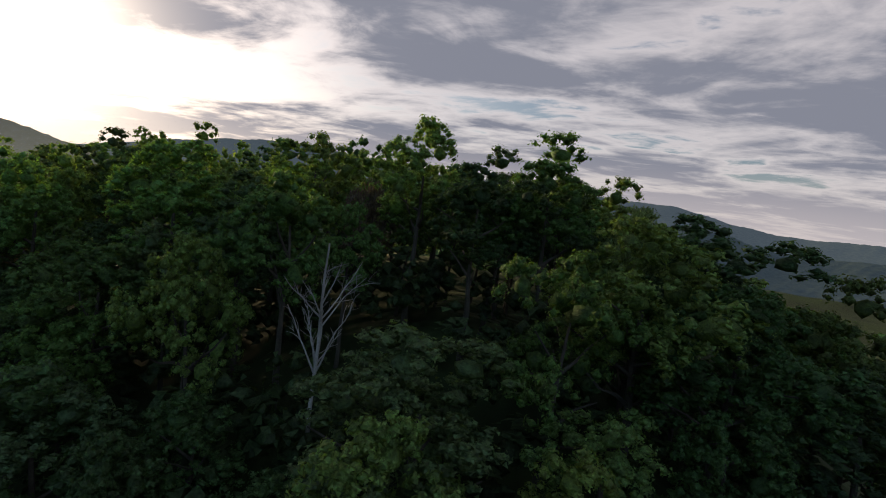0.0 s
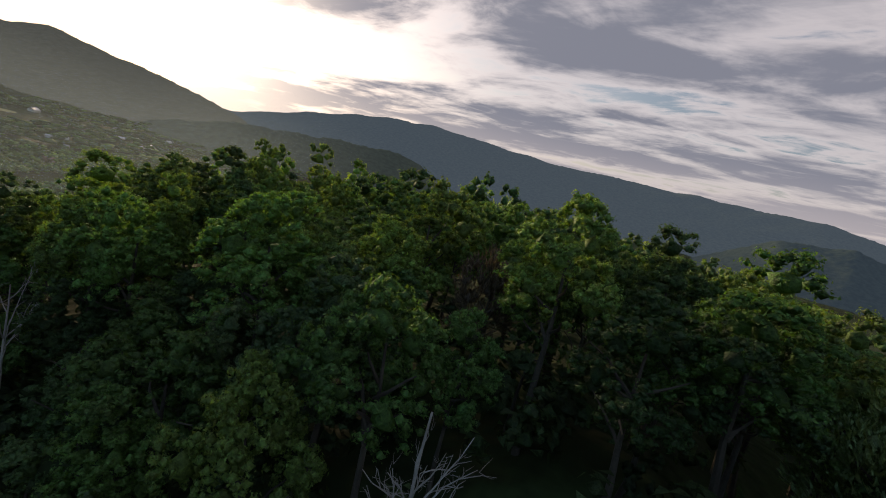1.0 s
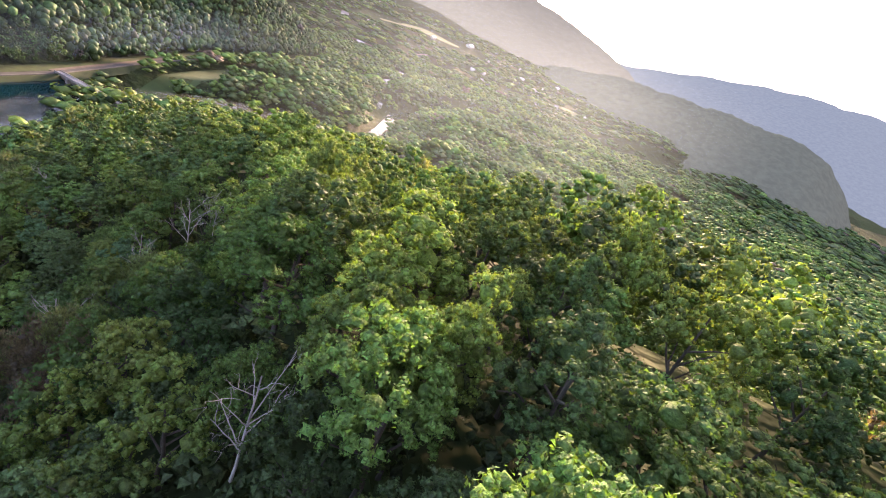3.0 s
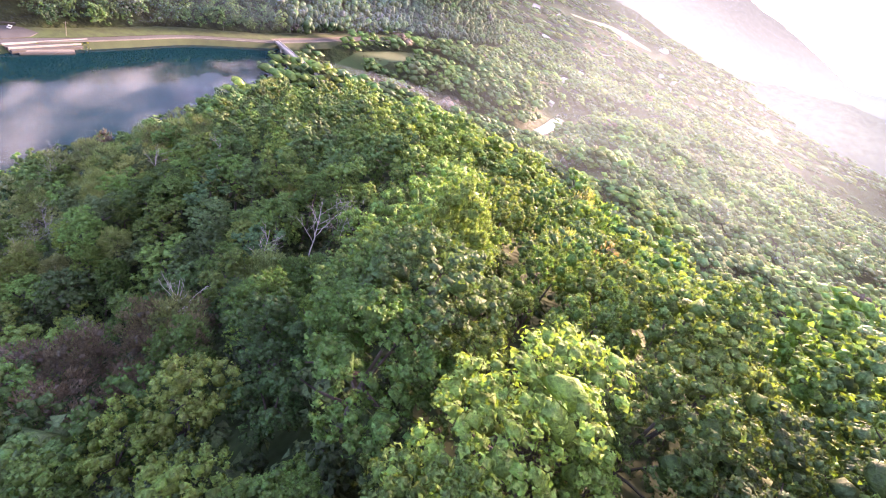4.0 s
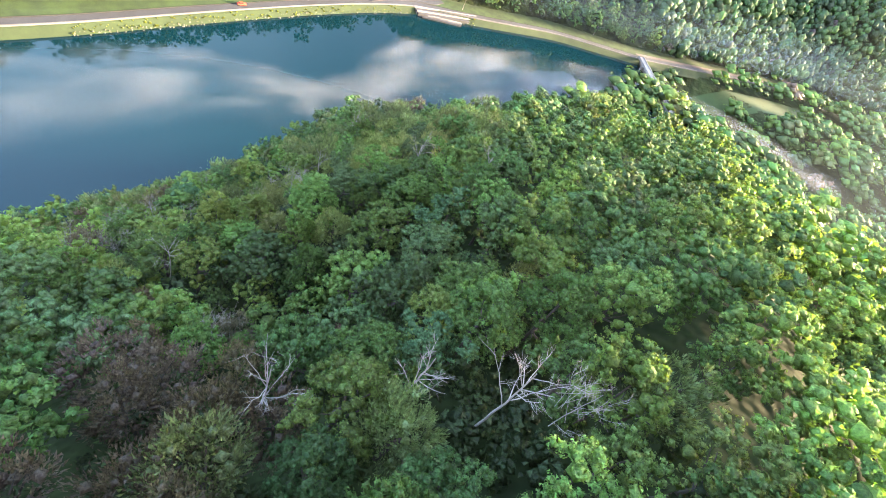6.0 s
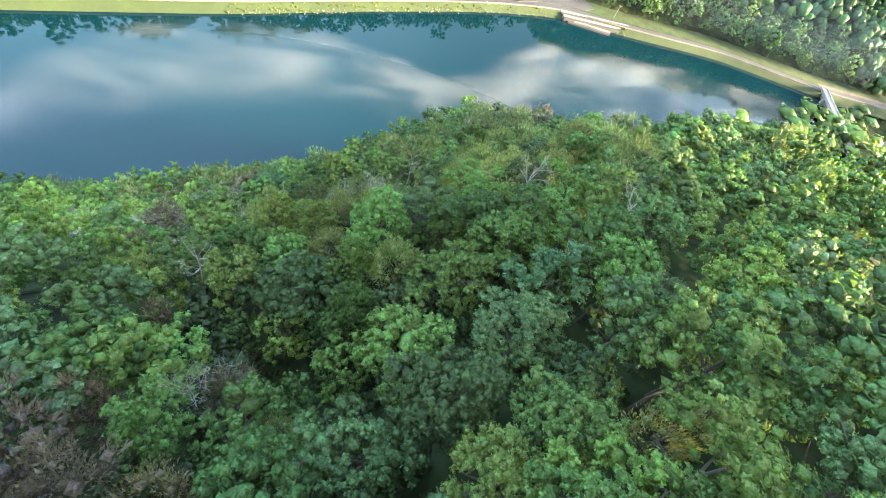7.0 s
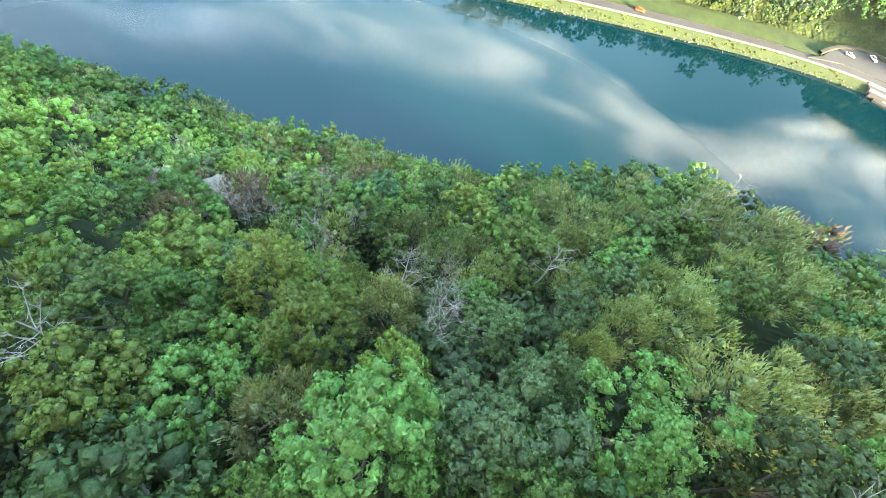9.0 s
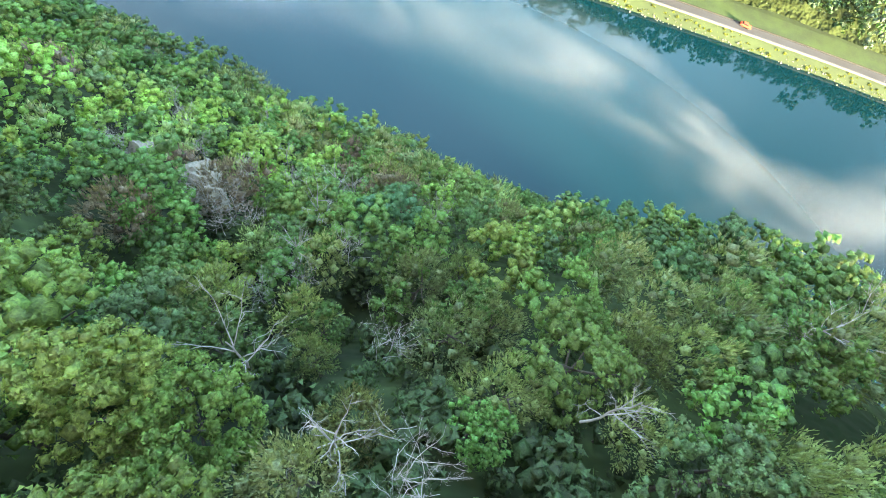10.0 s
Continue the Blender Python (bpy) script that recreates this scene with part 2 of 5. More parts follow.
def leaf_material(name, attribute):
    m, t, p = material(name)
    t.nodes.remove(p)
    out = t.nodes["Material Output"]
    if attribute:
        a = t.nodes.new("ShaderNodeAttribute")
        a.attribute_name = "tint"
        base = a.outputs["Color"]
    else:
        base = t.nodes.new("ShaderNodeObjectInfo").outputs["Color"]
    island = t.nodes.new("ShaderNodeNewGeometry").outputs["Random Per Island"]
    hue = t.nodes.new("ShaderNodeHueSaturation")
    t.links.new(base, hue.inputs["Color"])
    place = world_place(t)
    grain = noise_tex(t, place, 5.0, 4, 0.7)
    relief = t.nodes.new("ShaderNodeBump")
    relief.inputs["Distance"].default_value, relief.inputs["Strength"].default_value = 0.20, 0.8
    t.links.new(grain, relief.inputs["Height"])
    speck = ramp(t, grain, [(0.36, 0.62), (0.50, 1.0), (0.64, 1.36)], "LINEAR")
    t.links.new(math_node(t, "MULTIPLY", speck, math_node(t, "ADD", math_node(t, "MULTIPLY", island, 0.65), 0.66)), hue.inputs["Value"])
    t.links.new(math_node(t, "ADD", math_node(t, "MULTIPLY", island, 0.03), 0.485), hue.inputs["Hue"])
    colour = hue.outputs[0]
    diffuse, thin, gloss = t.nodes.new("ShaderNodeBsdfDiffuse"), t.nodes.new("ShaderNodeBsdfTranslucent"), t.nodes.new("ShaderNodeBsdfGlossy")
    t.links.new(colour, diffuse.inputs["Color"])
    t.links.new(mix_colour(t, 1.0, colour, (2.1, 1.9, 0.7), "MULTIPLY"), thin.inputs["Color"])
    for shader in (diffuse, thin, gloss):
        t.links.new(relief.outputs[0], shader.inputs["Normal"])
    gloss.inputs["Roughness"].default_value = 0.5
    gloss.inputs["Color"].default_value = (0.8, 0.85, 0.9, 1)
    one, two = t.nodes.new("ShaderNodeMixShader"), t.nodes.new("ShaderNodeMixShader")
    one.inputs[0].default_value, two.inputs[0].default_value = 0.27, 0.020
    t.links.new(diffuse.outputs[0], one.inputs[1]), t.links.new(thin.outputs[0], one.inputs[2])
    t.links.new(one.outputs[0], two.inputs[1]), t.links.new(gloss.outputs[0], two.inputs[2])
    t.links.new(two.outputs[0], out.inputs["Surface"])
    return m


def ground_material():
    """Leaf litter and undergrowth near by, the roughness of woods far off, grass on the valley floor."""
    m, t, p = material("woodland_ground")
    place = world_place(t)
    wide, crowns, grain = noise_tex(t, place, 0.004, 5), noise_tex(t, place, 0.11, 3, 0.6), noise_tex(t, place, 1.3, 5, 0.6)
    # tones kept near black to put the shade between crowns into the ground
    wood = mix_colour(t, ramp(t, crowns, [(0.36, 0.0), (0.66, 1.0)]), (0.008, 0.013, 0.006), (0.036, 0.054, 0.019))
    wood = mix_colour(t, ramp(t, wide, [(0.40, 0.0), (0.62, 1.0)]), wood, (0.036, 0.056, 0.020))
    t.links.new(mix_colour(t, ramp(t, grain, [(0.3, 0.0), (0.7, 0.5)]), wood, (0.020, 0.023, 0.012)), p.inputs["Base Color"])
    p.inputs["Roughness"].default_value = 0.95
    p.inputs["Specular IOR Level"].default_value = 0.1
    bump(t, crowns, 5.0, 0.9, p)
    return m


def water_material(name, colour):
    m, t, p = material(name)
    place = world_place(t)
    long = noise_tex(t, place, 0.07, 2)
    drift = noise_tex(t, place, 0.03, 4)
    p.inputs["Base Color"].default_value = (*colour, 1)
    t.links.new(ramp(t, drift, [(0.4, 0.025), (0.65, 0.07)]), p.inputs["Roughness"])
    p.inputs["IOR"].default_value = 1.33
    p.inputs["Specular IOR Level"].default_value = 0.34
    bump(t, long, 0.03, 0.05, p)
    return m


def mist_material(name, top, scale, strip, detail=5.0, low=0.30, high=0.70, colour=(0.86, 0.87, 0.88), across=((0.0, 0.0), (0.30, 0.7), (0.55, 1.0), (0.80, 0.5), (1.0, 0.0)), ends=((0.0, 0.0), (0.15, 1.0), (0.80, 1.0), (1.0, 0.0)), through_=0.4):
    """Wisps that thin out to nothing: a scattering veil with holes."""
    m, t, p = material(name)
    t.nodes.remove(p)
    place = t.nodes.new("ShaderNodeTexCoord").outputs["UV"]
    sep = t.nodes.new("ShaderNodeSeparateXYZ")
    t.links.new(place, sep.inputs[0])
    edge = math_node(t, "MULTIPLY", ramp(t, sep.outputs[1], across), ramp(t, sep.outputs[0], ends))
    mp = t.nodes.new("ShaderNodeMapping")
    mp.inputs["Scale"].default_value = (strip, 1, 1)
    t.links.new(place, mp.inputs["Vector"])
    body = ramp(t, noise_tex(t, mp.outputs[0], scale, detail, 0.58, 0.9), [(low, 0.10), (high, 1.0)])
    fac = math_node(t, "MULTIPLY", math_node(t, "MULTIPLY", edge, body), top, clamp=True)
    clear, veil, thin, both, mix = (t.nodes.new(k) for k in ("ShaderNodeBsdfTransparent", "ShaderNodeBsdfDiffuse", "ShaderNodeBsdfTranslucent", "ShaderNodeMixShader", "ShaderNodeMixShader"))
    veil.inputs["Color"].default_value = thin.inputs["Color"].default_value = (*colour, 1)
    both.inputs[0].default_value = through_
    t.links.new(veil.outputs[0], both.inputs[1]), t.links.new(thin.outputs[0], both.inputs[2])
    t.links.new(fac, mix.inputs[0]), t.links.new(clear.outputs[0], mix.inputs[1]), t.links.new(both.outputs[0], mix.inputs[2])
    t.links.new(mix.outputs[0], t.nodes["Material Output"].inputs["Surface"])
    return m


LEAF, LEAF_MASS = leaf_material("leaf", False), leaf_material("leaf_of_the_woods", True)
BARK = plain("bark", (0.070, 0.058, 0.045), 0.95, (0.034, 0.029, 0.023), 0.4)
DEAD = plain("bleached_wood", (0.30, 0.285, 0.265), 0.9, (0.17, 0.16, 0.148), 0.4)
GROUND = ground_material()
LAKE, STREAM = water_material("lake_water", (0.001, 0.0145, 0.0195)), water_material("river_water", (0.02, 0.03, 0.03))
ASPHALT = plain("worn_asphalt", (0.038, 0.041, 0.046), 0.9, (0.028, 0.030, 0.034), 3)
CONCRETE = plain("pale_concrete", (0.28, 0.27, 0.26), 0.85, (0.19, 0.185, 0.18), 4)
WHITEWALL = plain("bleached_concrete", (0.22, 0.215, 0.21), 0.8, (0.15, 0.146, 0.142), 4)
KERB = plain("kerb_concrete", (0.105, 0.104, 0.102), 0.85, (0.075, 0.074, 0.073), 3)
TURF = plain("mown_turf", (0.021, 0.052, 0.012), 0.95, (0.014, 0.038, 0.009), 6)
VERGE = plain("uncut_verge_grass", (0.026, 0.056, 0.012), 0.95, (0.010, 0.028, 0.008), 2)
GRASS = plain("rough_grass", (0.019, 0.036, 0.010), 0.95, (0.012, 0.025, 0.008), 3)
BALLAST = plain("rail_ballast", (0.10, 0.085, 0.075), 0.95, (0.065, 0.052, 0.045), 3)
STEEL = plain("dull_steel", (0.30, 0.28, 0.27), 0.5, (0.20, 0.16, 0.14), 1, 0.6)
EARTH_SHADE = plain("dark_earth_and_shade", (0.030, 0.032, 0.026), 0.95, (0.02, 0.02, 0.018), 2)
STONE = plain("bank_stone", (0.24, 0.23, 0.19), 0.9, (0.13, 0.125, 0.10), 1.5)


def mesh_object(name, verts, faces, mat, parent=None, smooth=False):
    me = bpy.data.meshes.new(name)
    verts, faces = np.asarray(verts, np.float32), np.asarray(faces, np.int32)
    me.vertices.add(len(verts))
    me.vertices.foreach_set("co", verts.ravel())
    n = faces.shape[1]
    me.loops.add(faces.size)
    me.loops.foreach_set("vertex_index", faces.ravel())
    me.polygons.add(len(faces))
    me.polygons.foreach_set("loop_start", np.arange(len(faces), dtype=np.int32) * n)
    me.polygons.foreach_set("use_smooth", np.full(len(faces), smooth))
    me.update(calc_edges=True)
    me.materials.append(mat)
    ob = new(name, me)
    ob.parent = parent
    return ob


def grid_object(name, xs, ys, height, mat):
    X, Y = np.meshgrid(xs, ys)
    Z = height(X, Y)
    nx, ny = len(xs), len(ys)
    i = np.arange(nx * ny).reshape(ny, nx)
    faces = np.stack([i[:-1, :-1], i[:-1, 1:], i[1:, 1:], i[1:, :-1]], -1).reshape(-1, 4)
    return mesh_object(name, np.stack([X, Y, Z], -1).reshape(-1, 3), faces, mat, smooth=True)


def spread(a, b, step, reach, growth):
    """Even steps from a to b, then ever longer ones out to reach."""
    out, s, x = [], step, b
    while x < reach:
        s *= growth
        x += s
        out.append(x)
    left, s, x = [], step, a
    while x > -reach:
        s *= growth
        x -= s
        left.append(x)
    return np.array(left[::-1] + list(np.arange(a, b + step / 2, step)) + out)


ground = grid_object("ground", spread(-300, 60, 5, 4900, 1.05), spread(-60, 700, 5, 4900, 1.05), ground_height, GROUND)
tagged(ground, "wooded hills, steep ridge and wide valley floor under dull green growth", "ground", kind="structure")


def water_sheet(name, xs, ys, z, keep, mat, label):
    X, Y = np.meshgrid(xs, ys)
    i = np.arange(X.size).reshape(X.shape)
    faces = np.stack([i[:-1, :-1], i[:-1, 1:], i[1:, 1:], i[1:, :-1]], -1).reshape(-1, 4)
    cx, cy = X.ravel()[faces].mean(1), Y.ravel()[faces].mean(1)
    ob = mesh_object(name, np.stack([X.ravel(), Y.ravel(), np.full(X.size, z)], -1), faces[keep(cx, cy)], mat)
    return tagged(ob, label, "water", kind="structure")


def in_lake(x, y):
    return ((x + 152) * 0.57 + (y - 421) * 0.82 < 2) & (along(FAR_SHORE, x, y)[0] < 8)


water_sheet("lake", np.arange(-252, -50, 6.0), np.arange(-560, 480, 6.0), 0.0, in_lake, LAKE, "still blue-green reservoir water with drifting mist on it")


def distant_range(name, height, az0, az1, d0, d1, glow, label):
    """Mountains seen through kilometres of evening air, whose haze is put in as emission."""
    m, t, p = material(name)
    place = world_place(t)
    woods = noise_tex(t, place, 0.045, 6, 0.7)
    t.links.new(mix_colour(t, ramp(t, woods, [(0.35, 0.0), (0.65, 1.0)]), (0.028, 0.042, 0.032), (0.046, 0.062, 0.046)), p.inputs["Base Color"])
    p.inputs["Roughness"].default_value, p.inputs["Specular IOR Level"].default_value = 1.0, 0.0
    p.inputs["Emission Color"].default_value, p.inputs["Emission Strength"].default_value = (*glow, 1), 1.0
    bump(t, woods, 7.0, 0.6, p)
    az, d = np.radians(np.linspace(az0, az1, int((az1 - az0) * 3))), np.linspace(d0, d1, 40)
    A, R = np.meshgrid(az, d)
    X, Y = R * np.sin(A), R * np.cos(A)
    Z = height(X, Y) + 3 * waves(X, Y, 60, 17)
    i = np.arange(A.size).reshape(A.shape)
    f = np.stack([i[:-1, :-1], i[:-1, 1:], i[1:, 1:], i[1:, :-1]], -1).reshape(-1, 4)
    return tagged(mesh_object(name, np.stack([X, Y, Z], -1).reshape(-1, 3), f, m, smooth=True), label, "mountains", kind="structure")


distant_range("backdrop_far", range_far, 16, 170, 2900, 4300, (0.028, 0.040, 0.056), "wooded mountain range with blue evening haze painted on as glow")
distant_range("backdrop_north", range_north, -35, 41, 1750, 2950, (0.036, 0.038, 0.036), "wooded mountain below the sun with haze painted on as glow")
distant_range("backdrop_east", range_east, 87, 170, 1950, 2750, (0.011, 0.017, 0.027), "dark wooded ridge across the valley with blue haze painted on")
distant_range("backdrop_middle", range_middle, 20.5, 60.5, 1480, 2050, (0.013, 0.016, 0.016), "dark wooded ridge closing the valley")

# ---- trees ----
ICO_V = np.array([(0, 0, 1), (0.894, 0, 0.447), (0.276, 0.851, 0.447), (-0.724, 0.526, 0.447), (-0.724, -0.526, 0.447), (0.276, -0.851, 0.447),
                  (0.724, 0.526, -0.447), (-0.276, 0.851, -0.447), (-0.894, 0, -0.447), (-0.276, -0.851, -0.447), (0.724, -0.526, -0.447), (0, 0, -1)])
ICO_F = np.array([(0, 1, 2), (0, 2, 3), (0, 3, 4), (0, 4, 5), (0, 5, 1), (1, 6, 2), (2, 7, 3), (3, 8, 4), (4, 9, 5), (5, 10, 1),
                  (2, 6, 7), (3, 7, 8), (4, 8, 9), (5, 9, 10), (1, 10, 6), (6, 11, 7), (7, 11, 8), (8, 11, 9), (9, 11, 10), (10, 11, 6)])


def unit(v):
    return v / (np.linalg.norm(v, axis=-1, keepdims=True) + 1e-9)


def crown_shape(seed, lobes, leaves, size, wide=2.6, tall=4.6, base=7.6, core=0.72, ragged=0.34, sparse=0.0, slim=False, coarse=False, plump=1.0):
    """Crown of leaf sprays round many unequal lobes; the crown's middle stands base metres above the foot."""
    r = np.random.RandomState(seed)
    n = lobes
    golden = np.arange(n) * 2.39996 + r.uniform(0, 6)
    h = 1 - 1.55 * (np.arange(n) + 0.5) / n                       # top to a little under the middle
    ring = np.sqrt(np.clip(1 - h * h, 0, 1))
    shell = r.uniform(0.45, 0.98, n)
    c = np.stack([np.cos(golden) * ring * wide * shell, np.sin(golden) * ring * wide * shell, h * tall * r.uniform(0.6, 0.84, n)], -1)
    bough = unit(r.normal(0, 1, (8, 3)) + (0, 0, 0.5))
    lead = np.exp(-((1 - unit(c) @ bough.T) / 0.20)) * r.uniform(0.5, 1.15, 8)
    c *= 0.82 + 0.32 * lead.max(1)[:, None]
    c += r.normal(0, 0.10 * wide, c.shape)
    rad = wide * r.uniform(0.22, 0.44, n) * (18 / max(n, 8)) ** 0.33 * (1.16 - 0.34 * np.clip(lead.max(1), 0, 1)) * plump
    verts, faces = [], []
    # dense inner growth
    if core:
        iv, jf = (ICO_V, ICO_F)
        if coarse:
            iv = np.array([(0, 0, 1), (1, 0, 0), (0, 1, 0), (-1, 0, 0), (0, -1, 0), (0, 0, -1)], float)
            jf = np.array([(0, 1, 2), (0, 2, 3), (0, 3, 4), (0, 4, 1), (5, 2, 1), (5, 3, 2), (5, 4, 3), (5, 1, 4)])
        cv = c[:, None] + iv[None] * (rad[:, None, None] * core) * r.uniform(0.72, 1.2, (n, len(iv), 1)) * (1, 1, 1.15)
        verts.append(cv.reshape(-1, 3))
        f = (jf[None] + np.arange(n)[:, None, None] * len(iv)).reshape(-1, 3)
        faces.append(np.c_[f, f[:, 2]])
    # sprays
    m = n * leaves
    d = unit(r.normal(0, 1, (m, 3)))
    owner = np.repeat(np.arange(n), leaves)
    out = unit(c[owner] * (1, 1, 1.2) + (0, 0, 1.2))
    flip = (d * out).sum(1) < -0.35
    d[flip] *= -1
    p = c[owner] + d * rad[owner][:, None] * (r.uniform(1 - ragged, 1 + ragged, (m, 1)))
    nrm = unit(d * 1.0 + out * 0.3 + (0, 0, 0.30) + r.normal(0, 0.30, (m, 3)))
    u = unit(np.cross(nrm, unit(r.normal(0, 1, (m, 3)))))
    if slim:                                                     # upright feathery twigs
        u = unit(d * 0.6 + out * 0.4 + (0, 0, 0.9) + r.normal(0, 0.25, (m, 3)))
        nrm = unit(np.cross(u, r.normal(0, 1, (m, 3))))
    v = np.cross(nrm, u)
    s = size * r.uniform(0.6, 1.35, (m, 1))
    q = np.stack([p - u * s * 0.62 - v * s * 0.1, p + u * s * 0.62 - nrm * s * 0.15, p + v * s * (r.uniform(0.45, 0.75, (m, 1)) * (0.3 if slim else 1.0)) + nrm * s * 0.12], 1)
    if sparse:
        q = q[r.uniform(size=m) > sparse]
    off = sum(len(a) for a in verts)
    verts.append(q.reshape(-1, 3))
    f = np.arange(len(q) * 3).reshape(-1, 3) + off
    faces.append(np.c_[f, f[:, 2]])
    v = np.concatenate(verts)
    v[:, 2] += base
    return v, faces


def tufted_crown(seed, boughs, tufts, leaves, size, wide=2.7, tall=4.3, base=7.8, loose=0.0, full=False):
    """Full crown: big boughs, each covered with rounded tufts of foliage that stand apart, fringed with leaf sprays."""
    r = np.random.RandomState(seed)
    n = boughs
    golden = np.arange(n) * 2.39996 + r.uniform(0, 6)
    h = 1 - 1.5 * (np.arange(n) + 0.4) / n
    ring = np.sqrt(np.clip(1 - h * h, 0, 1))
    way = np.stack([np.cos(golden) * ring, np.sin(golden) * ring, h], -1) + r.normal(0, 0.14, (n, 3))
    bc = way * (wide * 0.66, wide * 0.66, tall * 0.70) * r.uniform(0.72, 1.14, (n, 1))
    br = wide * r.uniform(0.30, 0.50, n) * (11 / n) ** 0.4
    own = np.repeat(np.arange(n), tufts)
    m = len(own)
    d = unit(r.normal(0, 1, (m, 3)) + 0.75 * unit(way)[own] + (0, 0, 0.55))
    tc = bc[own] + d * br[own][:, None] * r.uniform(0.70, 1.16 + loose, (m, 1)) * (1, 1, 0.92)
    tr = br[own] * r.uniform(0.24, 0.46, m) * (12 / max(tufts, 7)) ** 0.42
    eight = np.array([(0, 0, 1), (1, 0, 0), (0, 1, 0), (-1, 0, 0), (0, -1, 0), (0, 0, -1)], float)
    sides = np.array([(0, 1, 2), (0, 2, 3), (0, 3, 4), (0, 4, 1), (5, 2, 1), (5, 3, 2), (5, 4, 3), (5, 1, 4)])
    tv, tf, room = eight, sides, 0.70 if full else 0.76
    c = len(tv)
    squash = np.array((1.0, 1.0, 0.8))
    verts = [(bc[:, None] + ICO_V[None] * (br * 0.42)[:, None, None] * r.uniform(0.6, 1.25, (n, 12, 1))).reshape(-1, 3),
             (tc[:, None] + tv[None] * squash * (tr * room)[:, None, None] * r.uniform(0.72, 1.25, (m, c, 1))).reshape(-1, 3)]
    f = (ICO_F[None] + np.arange(n)[:, None, None] * 12).reshape(-1, 3)
    g = (tf[None] + np.arange(m)[:, None, None] * c).reshape(-1, 3) + n * 12
    faces = [np.c_[f, f[:, 2]], np.c_[g, g[:, 2]]]
    own = np.repeat(np.arange(m), leaves)
    k = len(own)
    e = unit(r.normal(0, 1, (k, 3)) + 0.45 * d[own] + (0, 0, 0.25))
    p = tc[own] + e * squash * tr[own][:, None] * r.uniform(0.66, 1.18, (k, 1))
    nrm = unit(e + r.normal(0, 0.24, (k, 3)) + (0, 0, 0.10))
    u = unit(np.cross(nrm, r.normal(0, 1, (k, 3))))
    v = np.cross(nrm, u)
    s = size * r.uniform(0.6, 1.35, (k, 1))
    q = np.stack([p - u * s * 0.6 - v * s * 0.15, p + u * s * 0.6 - nrm * s * 0.18, p + v * s * r.uniform(0.5, 0.85, (k, 1)) + nrm * s * 0.05], 1)
    f = np.arange(k * 3).reshape(-1, 3) + n * 12 + m * c
    faces.append(np.c_[f, f[:, 2]])
    v = np.concatenate(verts + [q.reshape(-1, 3)])
    v[:, 2] += base
    return v, faces


def join_faces(faces):
    """Three-cornered faces come with their last corner twice."""
    tri = [f[:, :3] for f in faces if len(f) and (f[:, 2] == f[:, 3]).all()]
    quad = [f for f in faces if len(f) and not (f[:, 2] == f[:, 3]).all()]
    tris = np.concatenate(tri) if tri else np.zeros((0, 3), int)
    quads = np.concatenate(quad) if quad else np.zeros((0, 4), int)
    return np.concatenate([tris, quads[:, [0, 1, 2]], quads[:, [0, 2, 3]]])


def tube(points, radii, sides):
    """A tapered round limb through points."""
    points, radii = np.asarray(points, float), np.asarray(radii, float)
    way = unit(np.gradient(points, axis=0))
    ref = np.array((0.31, 0.77, 0.55))
    u = unit(np.cross(way, ref))
    v = np.cross(way, u)
    a = np.arange(sides) / sides * 6.2832
    ring = points[:, None] + (u[:, None] * np.cos(a)[None, :, None] + v[:, None] * np.sin(a)[None, :, None]) * radii[:, None, None]
    n = len(points)
    i = np.arange(n * sides).reshape(n, sides)
    j = np.roll(i, -1, 1)
    f = np.stack([i[:-1], j[:-1], j[1:], i[1:]], -1).reshape(-1, 4)
    return ring.reshape(-1, 3), f


def joined(pieces):
    verts, faces, off = [], [], 0
    for v, f in pieces:
        verts.append(v), faces.append(f + off)
        off += len(v)
    return np.concatenate(verts), np.concatenate(faces)


def trunk_shape(seed, tall, wide, sides=7, limbs=6):
    r = np.random.RandomState(seed)
    lean = r.normal(0, 0.25, 2)
    z = np.linspace(-1.2, tall, 6)
    line = np.stack([lean[0] * z / tall + r.normal(0, 0.06, 6), lean[1] * z / tall + r.normal(0, 0.06, 6), z], -1)
    pieces = [tube(line, np.linspace(0.22, 0.05, 6), sides)]
    for i in range(limbs):
        a, h = r.uniform(0, 6.28), tall * r.uniform(0.45, 0.85)
        s = np.linspace(0, 1, 4)[:, None]
        reach = wide * r.uniform(0.5, 0.85)
        limb = np.array([lean[0] * h / tall, lean[1] * h / tall, h]) + s * np.array([math.cos(a) * reach, math.sin(a) * reach, r.uniform(0.6, 2.0)]) + r.normal(0, 0.12, (4, 3)) * s
        pieces.append(tube(limb, np.linspace(0.09, 0.025, 4), max(4, sides - 2)))
    return joined(pieces)


SPECIES = [  # albedo, share, crown width, crown height
    ((0.066, 0.128, 0.026), 0.34, 1.00, 1.00),      # mid green
    ((0.047, 0.096, 0.024), 0.24, 1.05, 1.00),      # dark green
    ((0.098, 0.160, 0.030), 0.13, 0.95, 1.05),      # yellow green
    ((0.060, 0.106, 0.034), 0.15, 1.05, 0.95),      # bluish green
    ((0.100, 0.132, 0.048), 0.035, 0.85, 0.90),      # olive, thin
    ((0.098, 0.082, 0.052), 0.010, 0.85, 0.85),      # grey-brown, thin
]


